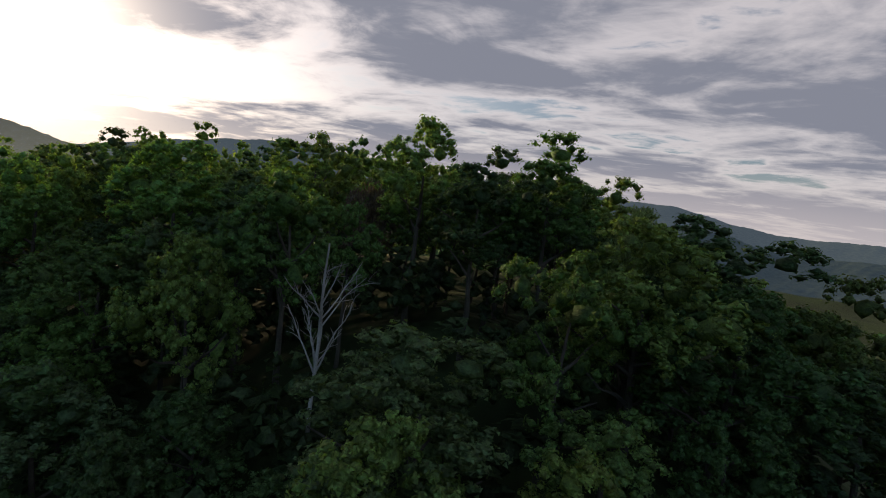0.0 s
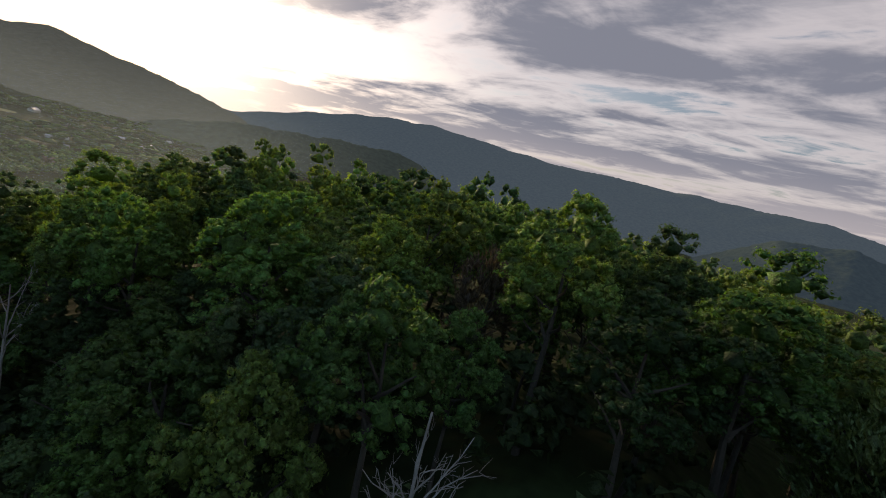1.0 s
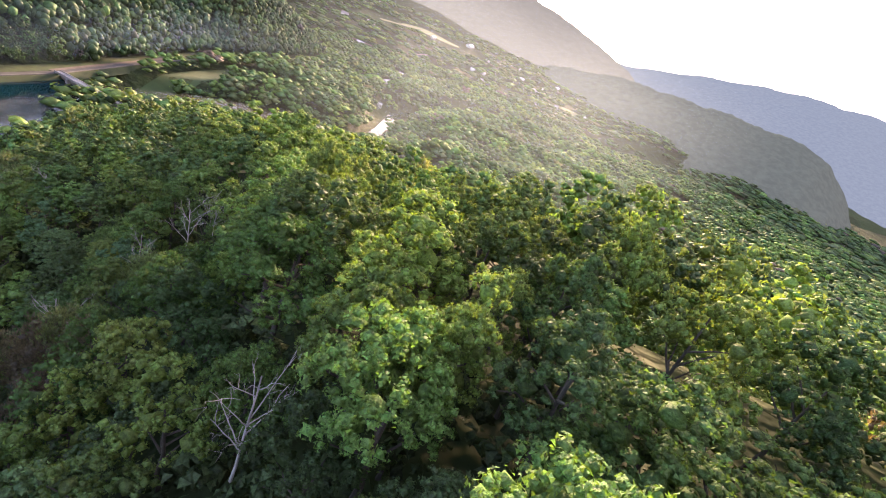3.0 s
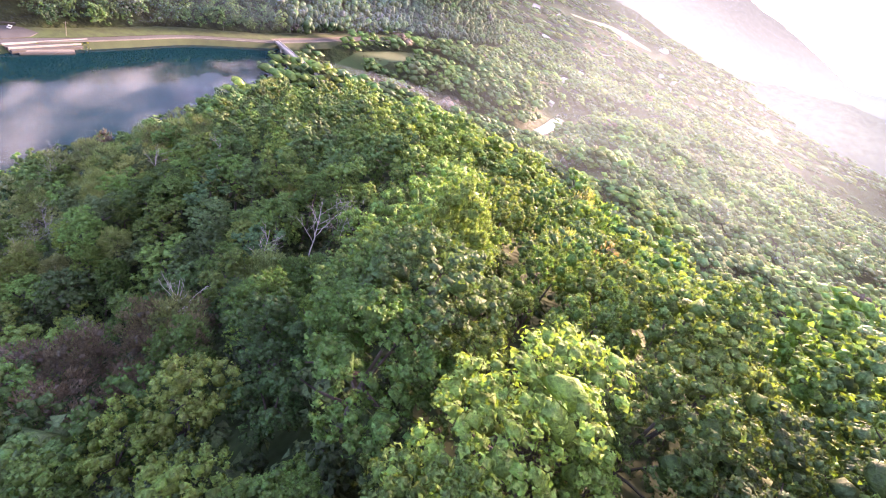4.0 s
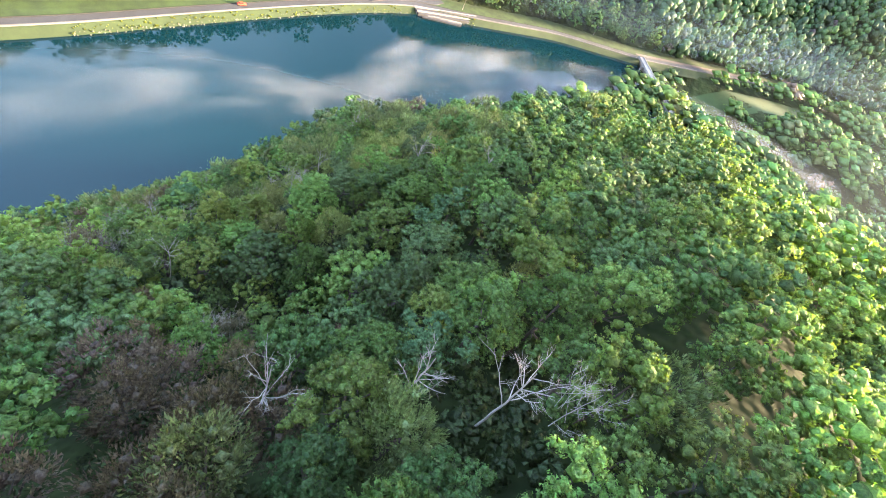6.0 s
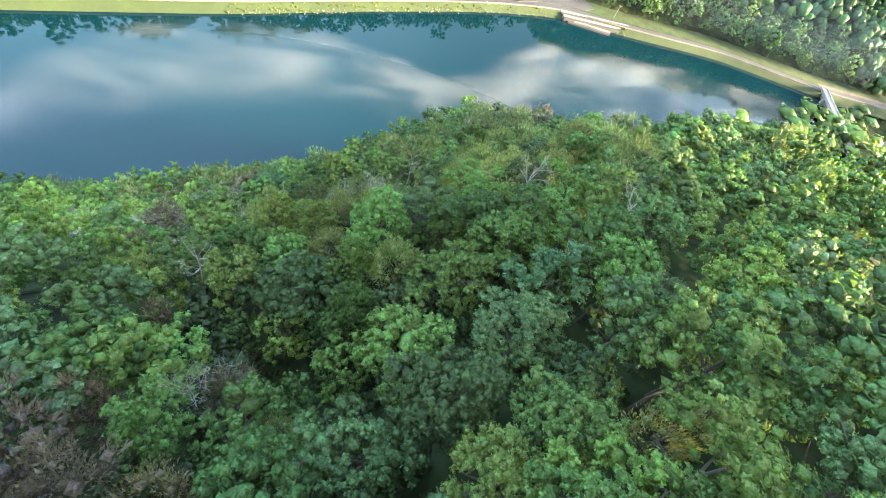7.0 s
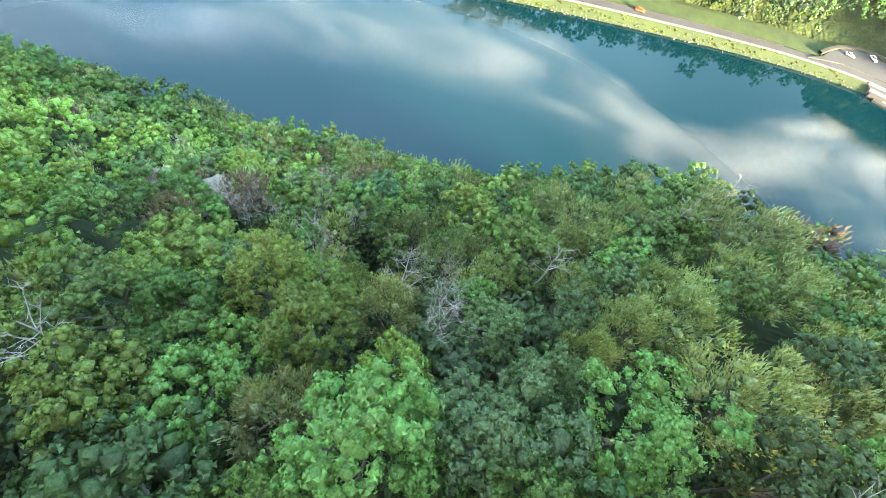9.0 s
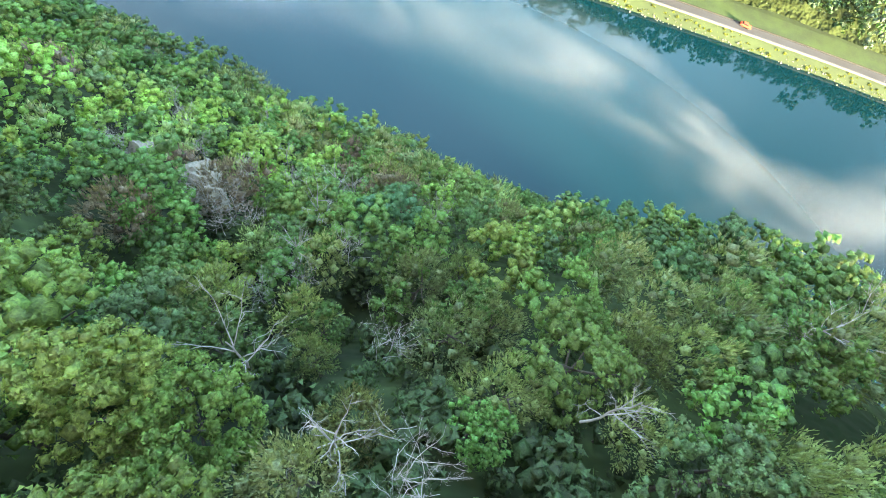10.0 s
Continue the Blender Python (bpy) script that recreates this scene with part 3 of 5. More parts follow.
def scatter(seed, x0, x1, y0, y1, gap):
    """Uneven places about gap metres apart."""
    r = np.random.RandomState(seed)
    nx, ny = int((x1 - x0) / gap), int((y1 - y0) / (gap * 0.87))
    i, j = np.meshgrid(np.arange(nx), np.arange(ny))
    x = x0 + (i + 0.5 * (j % 2) + r.uniform(-0.36, 0.36, i.shape)) * gap
    y = y0 + (j + r.uniform(-0.36, 0.36, i.shape)) * gap * 0.87
    return x.ravel(), y.ravel()


def tint_of(r, x, y):
    """Colour of each tree: its kind, and a shade of its own; thin olive growth gathers low on the western slope."""
    n = len(x)
    share = np.array([s[1] for s in SPECIES])
    dry = np.exp(-((x + 62) / 17) ** 2 - ((y - 74) / 22) ** 2) * 0.85 + np.exp(-((x + 88) / 14) ** 2 - ((y - 52) / 14) ** 2) * 0.25 + np.exp(-((x + 104) / 20) ** 2 - ((y - 22) / 40) ** 2) * 0.35
    brown = np.exp(-((x + 19) / 10) ** 2 - ((y - 32) / 7) ** 2) * 0.62 + np.exp(-((x + 33) / 5) ** 2 - ((y - 38) / 5) ** 2) * 0.6 + np.exp(-((x + 84) / 14) ** 2 - ((y - 38) / 18) ** 2) * 0.22
    pick = np.searchsorted(np.cumsum(share) / share.sum(), r.uniform(size=n) * 0.9999)
    pick = np.where(r.uniform(size=n) < dry, 4, pick)
    pick = np.where(r.uniform(size=n) < brown, 5, pick)
    sunny_flank = np.exp(-((x - 25) / 32) ** 2 - ((y - 60) / 55) ** 2) * 0.5          # low sun on the north-eastern flank, put in as more yellow-green trees
    pick = np.where(r.uniform(size=n) < sunny_flank, 2, pick)
    pale = np.exp(-((x + 84) / 22) ** 2 - ((y - 6) / 28) ** 2)                   # pale yellow-green trees on the south-western slope, lightened further for its sky light
    pick = np.where(r.uniform(size=n) < pale * 0.4, 2, pick)
    base = np.array([s[0] for s in SPECIES])[pick]
    patch = 1 + 0.16 * waves(x, y, 90, 61)[:, None] * np.array((1.2, 0.8, 0.5))
    return pick, base * patch * np.array((1.11, 1.13, 1.40)) * np.where(pick == 4, 1.15, 1.0)[:, None] * (1 + 0.75 * pale)[:, None] * r.uniform(0.70, 1.28, (n, 1)) * r.uniform(0.92, 1.08, (n, 3))


SNAGS = [(1.8, -18.8), (-12.2, 43.5), (-7.9, 46.2), (-17.6, 36.4), (-45.0, 38.7), (-40.7, 70.3), (-59.2, 68.2), (-68.7, 45.2), (-56.0, 49.7), (-88.7, 16.7), (-74.5, 44.7), (-53.5, 56.2), (-71.1, 84.0), (-31.8, 72.6),
         (0.2, 7.3), (-84, 42.5), (-89, 32), (-104, 19.4), (-92, 12), (-76, 90.5), (-80.7, 46)]
TANGLES = [(-5.4, 47.6), (5.3, 39.8), (-28.9, 37.8), (-31.0, 40.2), (-49.5, 58.7), (-53.2, 59.4), (-73.3, 35.4), (-70.9, 39.2), (-75.8, 30.3), (-90, 56), (-95, 24), (-74.6, 21.6), (-88, 17), (-83, 23.5), (-78.8, 56.2), (-60.7, 56.9), (-78, 34), (-72.5, 32.5), (-69.5, 36.5), (-80, 38.5), (-82, 31), (-66, 47.5), (-70, 50), (-63, 45)]


def pits(x, y):
    """Places where only low, shaded trees fill the wood."""
    low = np.zeros(np.shape(x), bool)
    for hx, hy, hr in ((2.4, 14.8, 2.0), (0.5, 8.5, 1.8), (-8.2, 31.7, 1.8), (-27.5, 57.1, 2.6), (-35.1, 59.3, 2.3), (-21.1, 61.6, 2.4), (-26.4, 46.7, 2.2), (-30.9, 52.7, 2.1), (-36.7, 60.1, 2.4), (-36.4, 40.2, 2.2), (-57.2, 61.4, 2.0), (-57.7, 67.4, 2.2), (-1.6, -19.6, 3.6)):
        low |= np.hypot(x - hx, y - hy) < hr
    return low


def clearings(x, y):
    """Room round the dead trees and the bare rock."""
    hole = (np.hypot(x + 77, y - 27) < 2.7) | (np.hypot(x + 77, y - 19) < 1.8)
    for hx, hy in SNAGS:
        hole |= np.hypot(x - hx, y - hy) < 1.6
    for hx, hy in TANGLES:
        hole |= np.hypot(x - hx, y - hy) < 1.9
    return hole


NEAR_LINE = [(4, -24, 141), (-8, -24, 146), (0, -6, 150), (0, 10, 149), (-6, 28, 142), (-20, 44, 128), (-38, 54, 114), (-56, 56, 100), (-70, 52, 90)]


def glade_distance(x, y, z):
    """Distance from a line over the western slope of the ridge."""
    p = np.array(NEAR_LINE, float)
    s = np.linspace(0, len(p) - 1, 120)
    line = np.stack([np.interp(s, np.arange(len(p)), p[:, k]) for k in range(3)], -1)
    return np.sqrt(((np.stack([x, y, z], -1)[:, None] - line[None]) ** 2).sum(-1)).min(1)


YELLOW, FRESH, BLUISH, DARK = (0.125, 0.222, 0.046), (0.098, 0.215, 0.054), (0.056, 0.136, 0.062), (0.048, 0.080, 0.026)
ACCENTS = [(7.2, 15.0, YELLOW, 1.22), (8.5, -5.2, FRESH, 1.12), (5.9, 4.8, FRESH, 1.0), (13.4, -9.4, YELLOW, 1.0), (14.8, 2.0, FRESH, 0.9), (31.8, 10.5, FRESH, 1.0), (16.7, 13.7, DARK, 1.05), (-1.7, 45.2, FRESH, 1.1), (-10.6, 47.9, BLUISH, 1.1),
           (-10.4, 31.8, YELLOW, 0.95), (4.8, 44.2, YELLOW, 1.1), (2.3, 36.4, FRESH, 1.1), (-25.2, 62.9, BLUISH, 1.18), (-40.5, 55.9, FRESH, 1.15), (-43.5, 48.2, FRESH, 1.15), (-44.1, 65.2, FRESH, 1.1), (-35.6, 71.3, FRESH, 1.1), (-24.8, 71.6, YELLOW, 1.0),
           (-36.8, 36.4, FRESH, 1.0), (-68.3, 30.0, FRESH, 1.15), (-55.9, 63.7, FRESH, 1.0), (-75.1, 52.0, BLUISH, 1.05), (-29.8, 56.0, BLUISH, 1.0)]


def plant_hill():
    r = np.random.RandomState(11)
    x, y = scatter(5, -150, 100, -100, 240, 4.6)
    tall = r.uniform(0.72, 1.10, len(x)) + 0.05 * waves(x, y, 18, 14)
    tall = np.where(pits(x, y), tall * 0.55, tall)
    z = ground_height(x, y)
    shore, _ = along(FAR_SHORE, x, y)
    keep = (hill(x, y) - TREE > 0.8) & (np.abs(z - hill(x, y) + TREE) < 0.6) & (shore < -8) & ~clearings(x, y) & (hill(x, y) > 0.9 * x) & ((y > -60) | (x < 0))
    x, y, z, tall = x[keep], y[keep], z[keep], tall[keep]
    top = z + TREE * tall
    dist = glade_distance(x, y, top - 2)
    sheltered = ((y < -62) & (x > -112)) | ((y < 18) & (x > -80 + 0.62 * (y + 60)) & (x < -6 - 0.15 * (y + 60))) | (y > 222) | (x > 97)
    clear = dist > 5.0
    dist = np.where(sheltered, dist + 300, dist)        # the sheltered sides of the ridge get plainer trees
    x, y, z, tall, top, dist = (a[clear] for a in (x, y, z, tall, top, dist))
    pick, tint = tint_of(r, x, y)
    turn = r.uniform(0, 6.283, len(x))
    for ax, ay, colour, grow in ACCENTS:
        i = int(np.argmin(np.hypot(x - ax, y - ay)))
        pick[i], tint[i] = 2, np.array(colour)
        tall[i], z[i] = tall[i] * grow, z[i] - 5 * tall[i] * (grow - 1)
    broad = r.uniform(0.82, 1.36, len(x))
    for ax, ay, colour, grow in ACCENTS:
        broad[int(np.argmin(np.hypot(x - ax, y - ay)))] = 0.15 + grow
    order = np.argsort(dist)
    near = order[:300]
    # the nearest stand as trees of their own
    fine = [tufted_crown(40 + k, 10 + k, 24, 24, 0.125, loose=0.06 * (k % 3), full=True) for k in range(6)]
    olive = [crown_shape(50 + k, 34, 120, 0.34, base=7.8, core=0.5, ragged=0.45, slim=True, coarse=True) for k in range(2)]
    middle = [tufted_crown(60 + k, 9 + k % 3, 17, 14, 0.165, full=True) for k in range(6)]
    middle_olive = [crown_shape(70 + k, 30, 80, 0.38, base=7.8, core=0.5, ragged=0.45, slim=True, coarse=True) for k in range(2)]
    kinds = {}

    def template(key, shape, seed):
        if key not in kinds:
            v, f = shape
            holder = new("tree", None)
            mesh_object("crown", v, join_faces(f), LEAF, holder, True)
            tv, tf = trunk_shape(seed, 9.0, 2.9)
            mesh_object("trunk", tv, tf, BARK, holder)
            kinds[key] = holder
        return kinds[key]

    names = ("broad-leaved tree with a full mid-green crown", "tall dark green broad-leaved tree on the ridge", "broad-leaved tree with a bright yellow-green crown", "bluish green broad-leaved tree with a rounded crown", "thin olive-green tree with feathery foliage on the slope", "thin grey-brown tree with sparse dying foliage")
    first = set()
    for rank, i in enumerate(near):
        k = int(pick[i])
        close = rank < 120
        if k >= 4:
            pool, tag = (olive, "o") if close else (middle_olive, "mo")
        else:
            pool, tag = (fine, "f") if close else (middle, "m")
        which = int(r.randint(len(pool)))
        base = template((tag, which), pool[which], 300 + which)
        s = tall[i]
        m = pose(x[i], y[i], z[i], r.uniform(-4, 4), r.uniform(-4, 4), math.degrees(turn[i])) @ Matrix.Diagonal((s * broad[i] * SPECIES[k][2], s * broad[i] * SPECIES[k][2], s * SPECIES[k][3], 1))
        if (tag, which) not in first:
            first.add((tag, which))
            tree = base
            tree.matrix_basis = m
        else:
            tree = copy_thing(base, Matrix())
            tree.matrix_basis = m
        tagged(tree, names[k], "tree", "trees on the ridge")
        for child in tree.children:
            child.color = (*(tint[i] * 0.88), 1.0)
    # the rest of the wood
    rest = order[300:]
    thin_up = [crown_shape(95 + k, 26, 40, 0.46, base=7.8, core=0.5, ragged=0.45, slim=True, coarse=True) for k in range(2)]
    thin_low = [crown_shape(97 + k, 14, 22, 0.65, base=7.8, core=0.6, ragged=0.45, slim=True, coarse=True) for k in range(2)]
    mass("upper_slope_trees", rest[dist[rest] < 40], x, y, z, tall, broad, turn, tint, pick, [tufted_crown(80 + k, 9 + k % 2, 9, 7, 0.28) for k in range(4)] + thin_up, "dense broad-leaved wood covering the steep ridge")
    mass("hillside_trees", rest[(dist[rest] >= 40) & (dist[rest] < 78)], x, y, z, tall, broad, turn, tint, pick, [tufted_crown(85 + k, 7 + k % 2, 6, 4, 0.40) for k in range(4)] + thin_low, "broad-leaved wood running down to the lake")
    mass("back_slope_trees", rest[dist[rest] >= 300], x, y, z, tall, broad * 1.15, turn, tint, pick, [crown_shape(99 + k, 6, 8, 0.6, base=7.2, wide=2.8, core=0.9, coarse=True, plump=1.3) for k in range(4)], "broad-leaved wood on the sheltered back of the ridge")
    mass("ridge_trees", rest[(dist[rest] >= 78) & (dist[rest] < 300)], x, y, z, tall, broad * 1.2, turn, tint, pick, [tufted_crown(90 + k, 6 + k % 2, 4, 3, 0.5, base=7.5) for k in range(4)] + thin_low, "broad-leaved wood on the far flanks of the ridge")


def mass(name, index, x, y, z, tall, broad, turn, tint, pick, shapes, label):
    """Many trees in one mesh, each with its own colour."""
    V, F, T, off = [], [], [], 0
    shapes = [(v, join_faces(f)) for v, f in shapes]
    for n, i in enumerate(index):
        v, f = shapes[(n * 7 + int(pick[i])) % min(len(shapes), 4)] if pick[i] < 4 or len(shapes) < 5 else shapes[4 + n % 2]
        c, s = math.cos(turn[i]), math.sin(turn[i])
        w = tall[i] * broad[i]
        V.append(np.stack([(v[:, 0] * c - v[:, 1] * s) * w + x[i], (v[:, 0] * s + v[:, 1] * c) * w + y[i], v[:, 2] * tall[i] + z[i]], -1))
        F.append(f + off)
        T.append(np.broadcast_to(tint[i], v.shape))
        off += len(v)
    if not V:
        return None
    ob = mesh_object(name, np.concatenate(V), np.concatenate(F), LEAF_MASS, None, True)
    a = ob.data.attributes.new("tint", "FLOAT_COLOR", "POINT")
    a.data.foreach_set("color", np.c_[np.concatenate(T), np.ones(off)].astype(np.float32).ravel())
    return tagged(ob, label, "trees", kind="stuff")


def open_land(x, y):
    """Where no wood grows on the valley floor: fields and the town."""
    dist, az = np.hypot(x, y), np.degrees(np.arctan2(x, y))
    a = (np.hypot((x - 655) / 75, (y - 665) / 45) < 1)
    return a


TOWN = [(134, 1104, 22, 1), (138, 943, 34, 1), (202, 957, 24, 1), (161, 835, 17, 1), (137, 712, 10, 1), (111, 1383, 26, 0), (179, 1370, 30, 1), (370, 1451, 24, 1), (512, 1535, 36, 1),
        (647, 1376, 20, 1), (654, 1291, 18, 1), (719, 1367, 18, 1), (684, 1184, 16, 0), (781, 1189, 18, 1), (405, 720, 16, 1), (540, 610, 22, 1), (568, 680, 30, 0), (245, 905, 20, 0)]


def by_houses(x, y, room):
    """The yards of the town, open towards the south."""
    near = np.zeros(np.shape(x), bool)
    for hx, hy, *_ in TOWN:
        near |= np.hypot(x - hx, (y - hy + room * 0.7) * 0.75) < room
    return near


def plant_far():
    r = np.random.RandomState(21)
    # hill across the lake
    x, y = scatter(8, -420, 120, -70, 1000, 7.8)
    shore, run = along(FAR_SHORE, x, y)
    lot = (np.abs(x + 244) < 15) & (np.abs(y - 243) < 30)
    edge = 13.5 + 2.5 * waves(x, y, 30, 2)
    keep = (shore > edge) & (shore < np.where(y < 330, 95, 230)) & ~lot
    x, y, shore = x[keep], y[keep], shore[keep]
    z = ground_height(x, y)
    pick, tint = tint_of(r, x, y)
    tint = tint * (0.54, 0.62, 0.80)                 # soft shade of the far lake shore put into the leaf colour
    n = len(x)
    tall, broad, turn = r.uniform(1.05, 1.9, n), r.uniform(0.85, 1.2, n), r.uniform(0, 6.28, n)
    shapes = [tufted_crown(100 + k, 7 + k % 2, 4, 4, 0.75, wide=3.0, tall=5.2, base=6.8) for k in range(4)]
    front = (shore < 40) & (y < 460)
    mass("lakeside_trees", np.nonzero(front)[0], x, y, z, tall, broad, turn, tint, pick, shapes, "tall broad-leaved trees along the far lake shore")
    coarse = [crown_shape(110 + k, 7, 7, 0.66, base=6.4, core=0.92, tall=4.6, wide=3.0, coarse=True, plump=1.3, ragged=0.2) for k in range(4)]
    sparse = [crown_shape(116 + k, 4, 3, 0.9, base=6.4, core=1.0, tall=4.6, wide=3.1, plump=1.35) for k in range(4)]
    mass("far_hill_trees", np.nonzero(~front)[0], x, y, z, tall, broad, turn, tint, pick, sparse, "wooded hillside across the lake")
    # valley floor
    x, y = scatter(9, -130, 1000, 20, 1100, 16.5)
    z = ground_height(x, y)
    dist, az = np.hypot(x, y), np.degrees(np.arctan2(x, y))
    river, _ = along(RIVER, x, y)
    keep = (z < 60) & (np.abs(river) > 15) & (hill(x, y) - TREE < z + 0.5) & (dist < 1150) & (dist > 250) & (az < 84) & (hill(x, y) < 40) & ((x > -20) | (np.abs(along([(-118, 445), (-95, 500), (-70, 560), (-40, 620)], x, y)[0]) > 13)) & ~open_land(x, y) & (along(FAR_SHORE, x, y)[0] < -4)
    keep &= (waves(x, y, 140, 31) > -0.85) & ~by_houses(x, y, 17)
    x, y, z = x[keep], y[keep], z[keep]
    n = len(x)
    pick, tint = tint_of(r, x, y)
    tall, broad, turn = r.uniform(1.2, 1.8, n), r.uniform(1.8, 2.5, n), r.uniform(0, 6.28, n)
    mass("valley_trees", np.arange(n), x, y, z, tall, broad, turn, tint * 1.05, pick, coarse, "wood on the valley floor beyond the ridge")
    # thickets among the fields and houses farther up
    x, y = scatter(10, -150, 2000, 60, 1800, 30)
    z = ground_height(x, y)
    dist, az = np.hypot(x, y), np.degrees(np.arctan2(x, y))
    keep = (dist > 1000) & (dist < 1950) & (az > -3) & (az < 88) & (z < 170) & ((waves(x, y, 110, 71) > -0.35) | (az > 46)) & (np.abs(along(RIVER, x, y)[0]) > 40) & (np.abs(along([(200, 1470), (300, 1500), (380, 1495), (480, 1470)], x, y)[0]) > 62) & ~by_houses(x, y, 24)
    x, y, z = x[keep], y[keep], z[keep]
    n = len(x)
    pick, tint = tint_of(r, x, y)
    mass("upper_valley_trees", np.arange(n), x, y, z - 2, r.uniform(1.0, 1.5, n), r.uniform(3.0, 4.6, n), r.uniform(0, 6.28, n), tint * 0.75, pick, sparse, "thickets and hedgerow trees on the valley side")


def undergrowth():
    """Shrubs and saplings in the gaps of the wood."""
    r = np.random.RandomState(31)
    x, y = scatter(32, -110, 20, -40, 100, 1.7)
    gap = glade_distance(x, y, hill(x, y)) < 24
    keep = clearings(x, y) | pits(x, y) | (gap & (r.uniform(size=len(x)) < 0.30))
    x, y = x[keep], y[keep]
    n = len(x)
    # dark tint puts the shade of the gaps into the leaf colour
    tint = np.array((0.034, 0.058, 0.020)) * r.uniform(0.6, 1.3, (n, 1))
    tall = r.uniform(0.3, 0.62, n)
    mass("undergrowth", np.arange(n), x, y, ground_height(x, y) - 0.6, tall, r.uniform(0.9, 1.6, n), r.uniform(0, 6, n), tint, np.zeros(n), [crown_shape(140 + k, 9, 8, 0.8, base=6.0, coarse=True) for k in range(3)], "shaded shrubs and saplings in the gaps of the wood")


plant_hill()
undergrowth()
plant_far()

# ---- haze, bank, road, dam ----
def part(name, bm, mat, parent, label=""):
    me = bpy.data.meshes.new(name)
    bm.to_mesh(me)
    bm.free()
    me.materials.append(mat)
    ob = new(name, me)
    ob.parent = parent
    return tagged(ob, label)


def box(bm, x0, x1, y0, y1, z0, z1, m=None, bevel=0.0):
    """A block, its edges worn round where bevel is given."""
    made = bmesh.ops.create_cube(bm, size=1.0, matrix=(m or Matrix()) @ Matrix.Translation(((x0 + x1) / 2, (y0 + y1) / 2, (z0 + z1) / 2)) @ Matrix.Diagonal((x1 - x0, y1 - y0, z1 - z0, 1)))
    if bevel:
        edges = list({e for v in made["verts"] for e in v.link_edges})
        bmesh.ops.bevel(bm, geom=edges, offset=bevel, segments=2, affect="EDGES")
    return bm


def line_frame(line, step=6.0):
    """Places along a line every few metres, and the way to its left."""
    p = np.array(line, float)
    run = np.r_[0, np.cumsum(np.hypot(*np.diff(p, axis=0).T))]
    s = np.arange(0, run[-1], step)
    q = np.stack([np.interp(s, run, p[:, 0]), np.interp(s, run, p[:, 1])], -1)
    for _ in range(6):
        q[1:-1] = (q[:-2] + 2 * q[1:-1] + q[2:]) / 4
    d = unit(np.gradient(q, axis=0))
    return q, np.stack([-d[:, 1], d[:, 0]], -1)


def strip(name, line, profile, mat, label, category="", parent=None, kind="structure"):
    """A long band along a line; profile: (offset to the left, height) from one edge to the other."""
    q, left = line_frame(line)
    prof = np.array(profile)
    v = np.stack([np.c_[q + left * o, np.full(len(q), h)] for o, h in prof], 1)
    i = np.arange(len(q) * len(prof)).reshape(len(q), len(prof))
    f = np.stack([i[:-1, :-1], i[1:, :-1], i[1:, 1:], i[:-1, 1:]], -1).reshape(-1, 4)
    ob = mesh_object(name, v.reshape(-1, 3), f, mat, parent)
    return tagged(ob, label, category or name, kind=kind)


SHORE_ROAD = [p for p in FAR_SHORE if -130 < p[1] < 660]
strip("bank", SHORE_ROAD, [(-1.5, -1.2), (0.3, 0.15), (1.6, 1.3), (3.0, 2.6), (4.2, 3.30), (4.3, 2.6)], GRASS, "steep grassy lake bank with pale stones", "bank")
strip("road", SHORE_ROAD, [(4.3, 2.9), (4.35, 3.40), (8.6, 3.44), (8.7, 2.9)], ASPHALT, "narrow worn grey lakeside road", "road")
strip("kerb", SHORE_ROAD, [(3.7, 3.0), (3.75, 3.62), (4.4, 3.62), (4.45, 3.0)], KERB, "pale concrete kerb along the lake side of the road", "kerb")
# dark strip laid in for the guard rail's shadow line behind the road
strip("rail_shadow_strip", [p for p in SHORE_ROAD if p[1] < 230], [(8.8, 2.9), (8.85, 3.52), (9.25, 3.56), (9.3, 2.9)], EARTH_SHADE, "low dark strip standing in for a guard rail's shadow behind the road", "kerb")
strip("verge", SHORE_ROAD, [(9.2, 3.36), (13.0, 3.55), (19.0, 3.7), (24.0, 3.2)], VERGE, "strip of mown grass between road and wood", "grass")
strip("track_bed", [(-152, 421), (-108, 540), (-66, 640), (-40, 690)], [(8.6, 3.2), (8.7, 3.5), (12.0, 3.5), (12.1, 3.2)], BALLAST, "brown gravel track beside the river", "track")


def bank_stones():
    """Pale stones along the water's edge."""
    r = np.random.RandomState(77)
    q, left = line_frame([p for p in FAR_SHORE if 20 < p[1] < 300], 0.9)
    V, F, off = [], [], 0
    for (x, y), (lx, ly) in zip(q, left):
        for _ in range(2):
            if r.uniform() < 0.45:
                continue
            o, s = r.uniform(-0.4, 1.4), r.uniform(0.15, 0.42)
            c = np.array((x + lx * o + r.normal(0, 0.4), y + ly * o + r.normal(0, 0.4), max(0.05, o * 0.8)))
            V.append(ICO_V * s * r.uniform(0.7, 1.2, (12, 1)) * (1.2, 1.0, 0.7) + c)
            F.append(ICO_F + off)
            off += 12
    tagged(mesh_object("bank_stones", np.concatenate(V), np.concatenate(F), STONE), "pale broken stones along the lake edge", "stones", kind="stuff")


bank_stones()


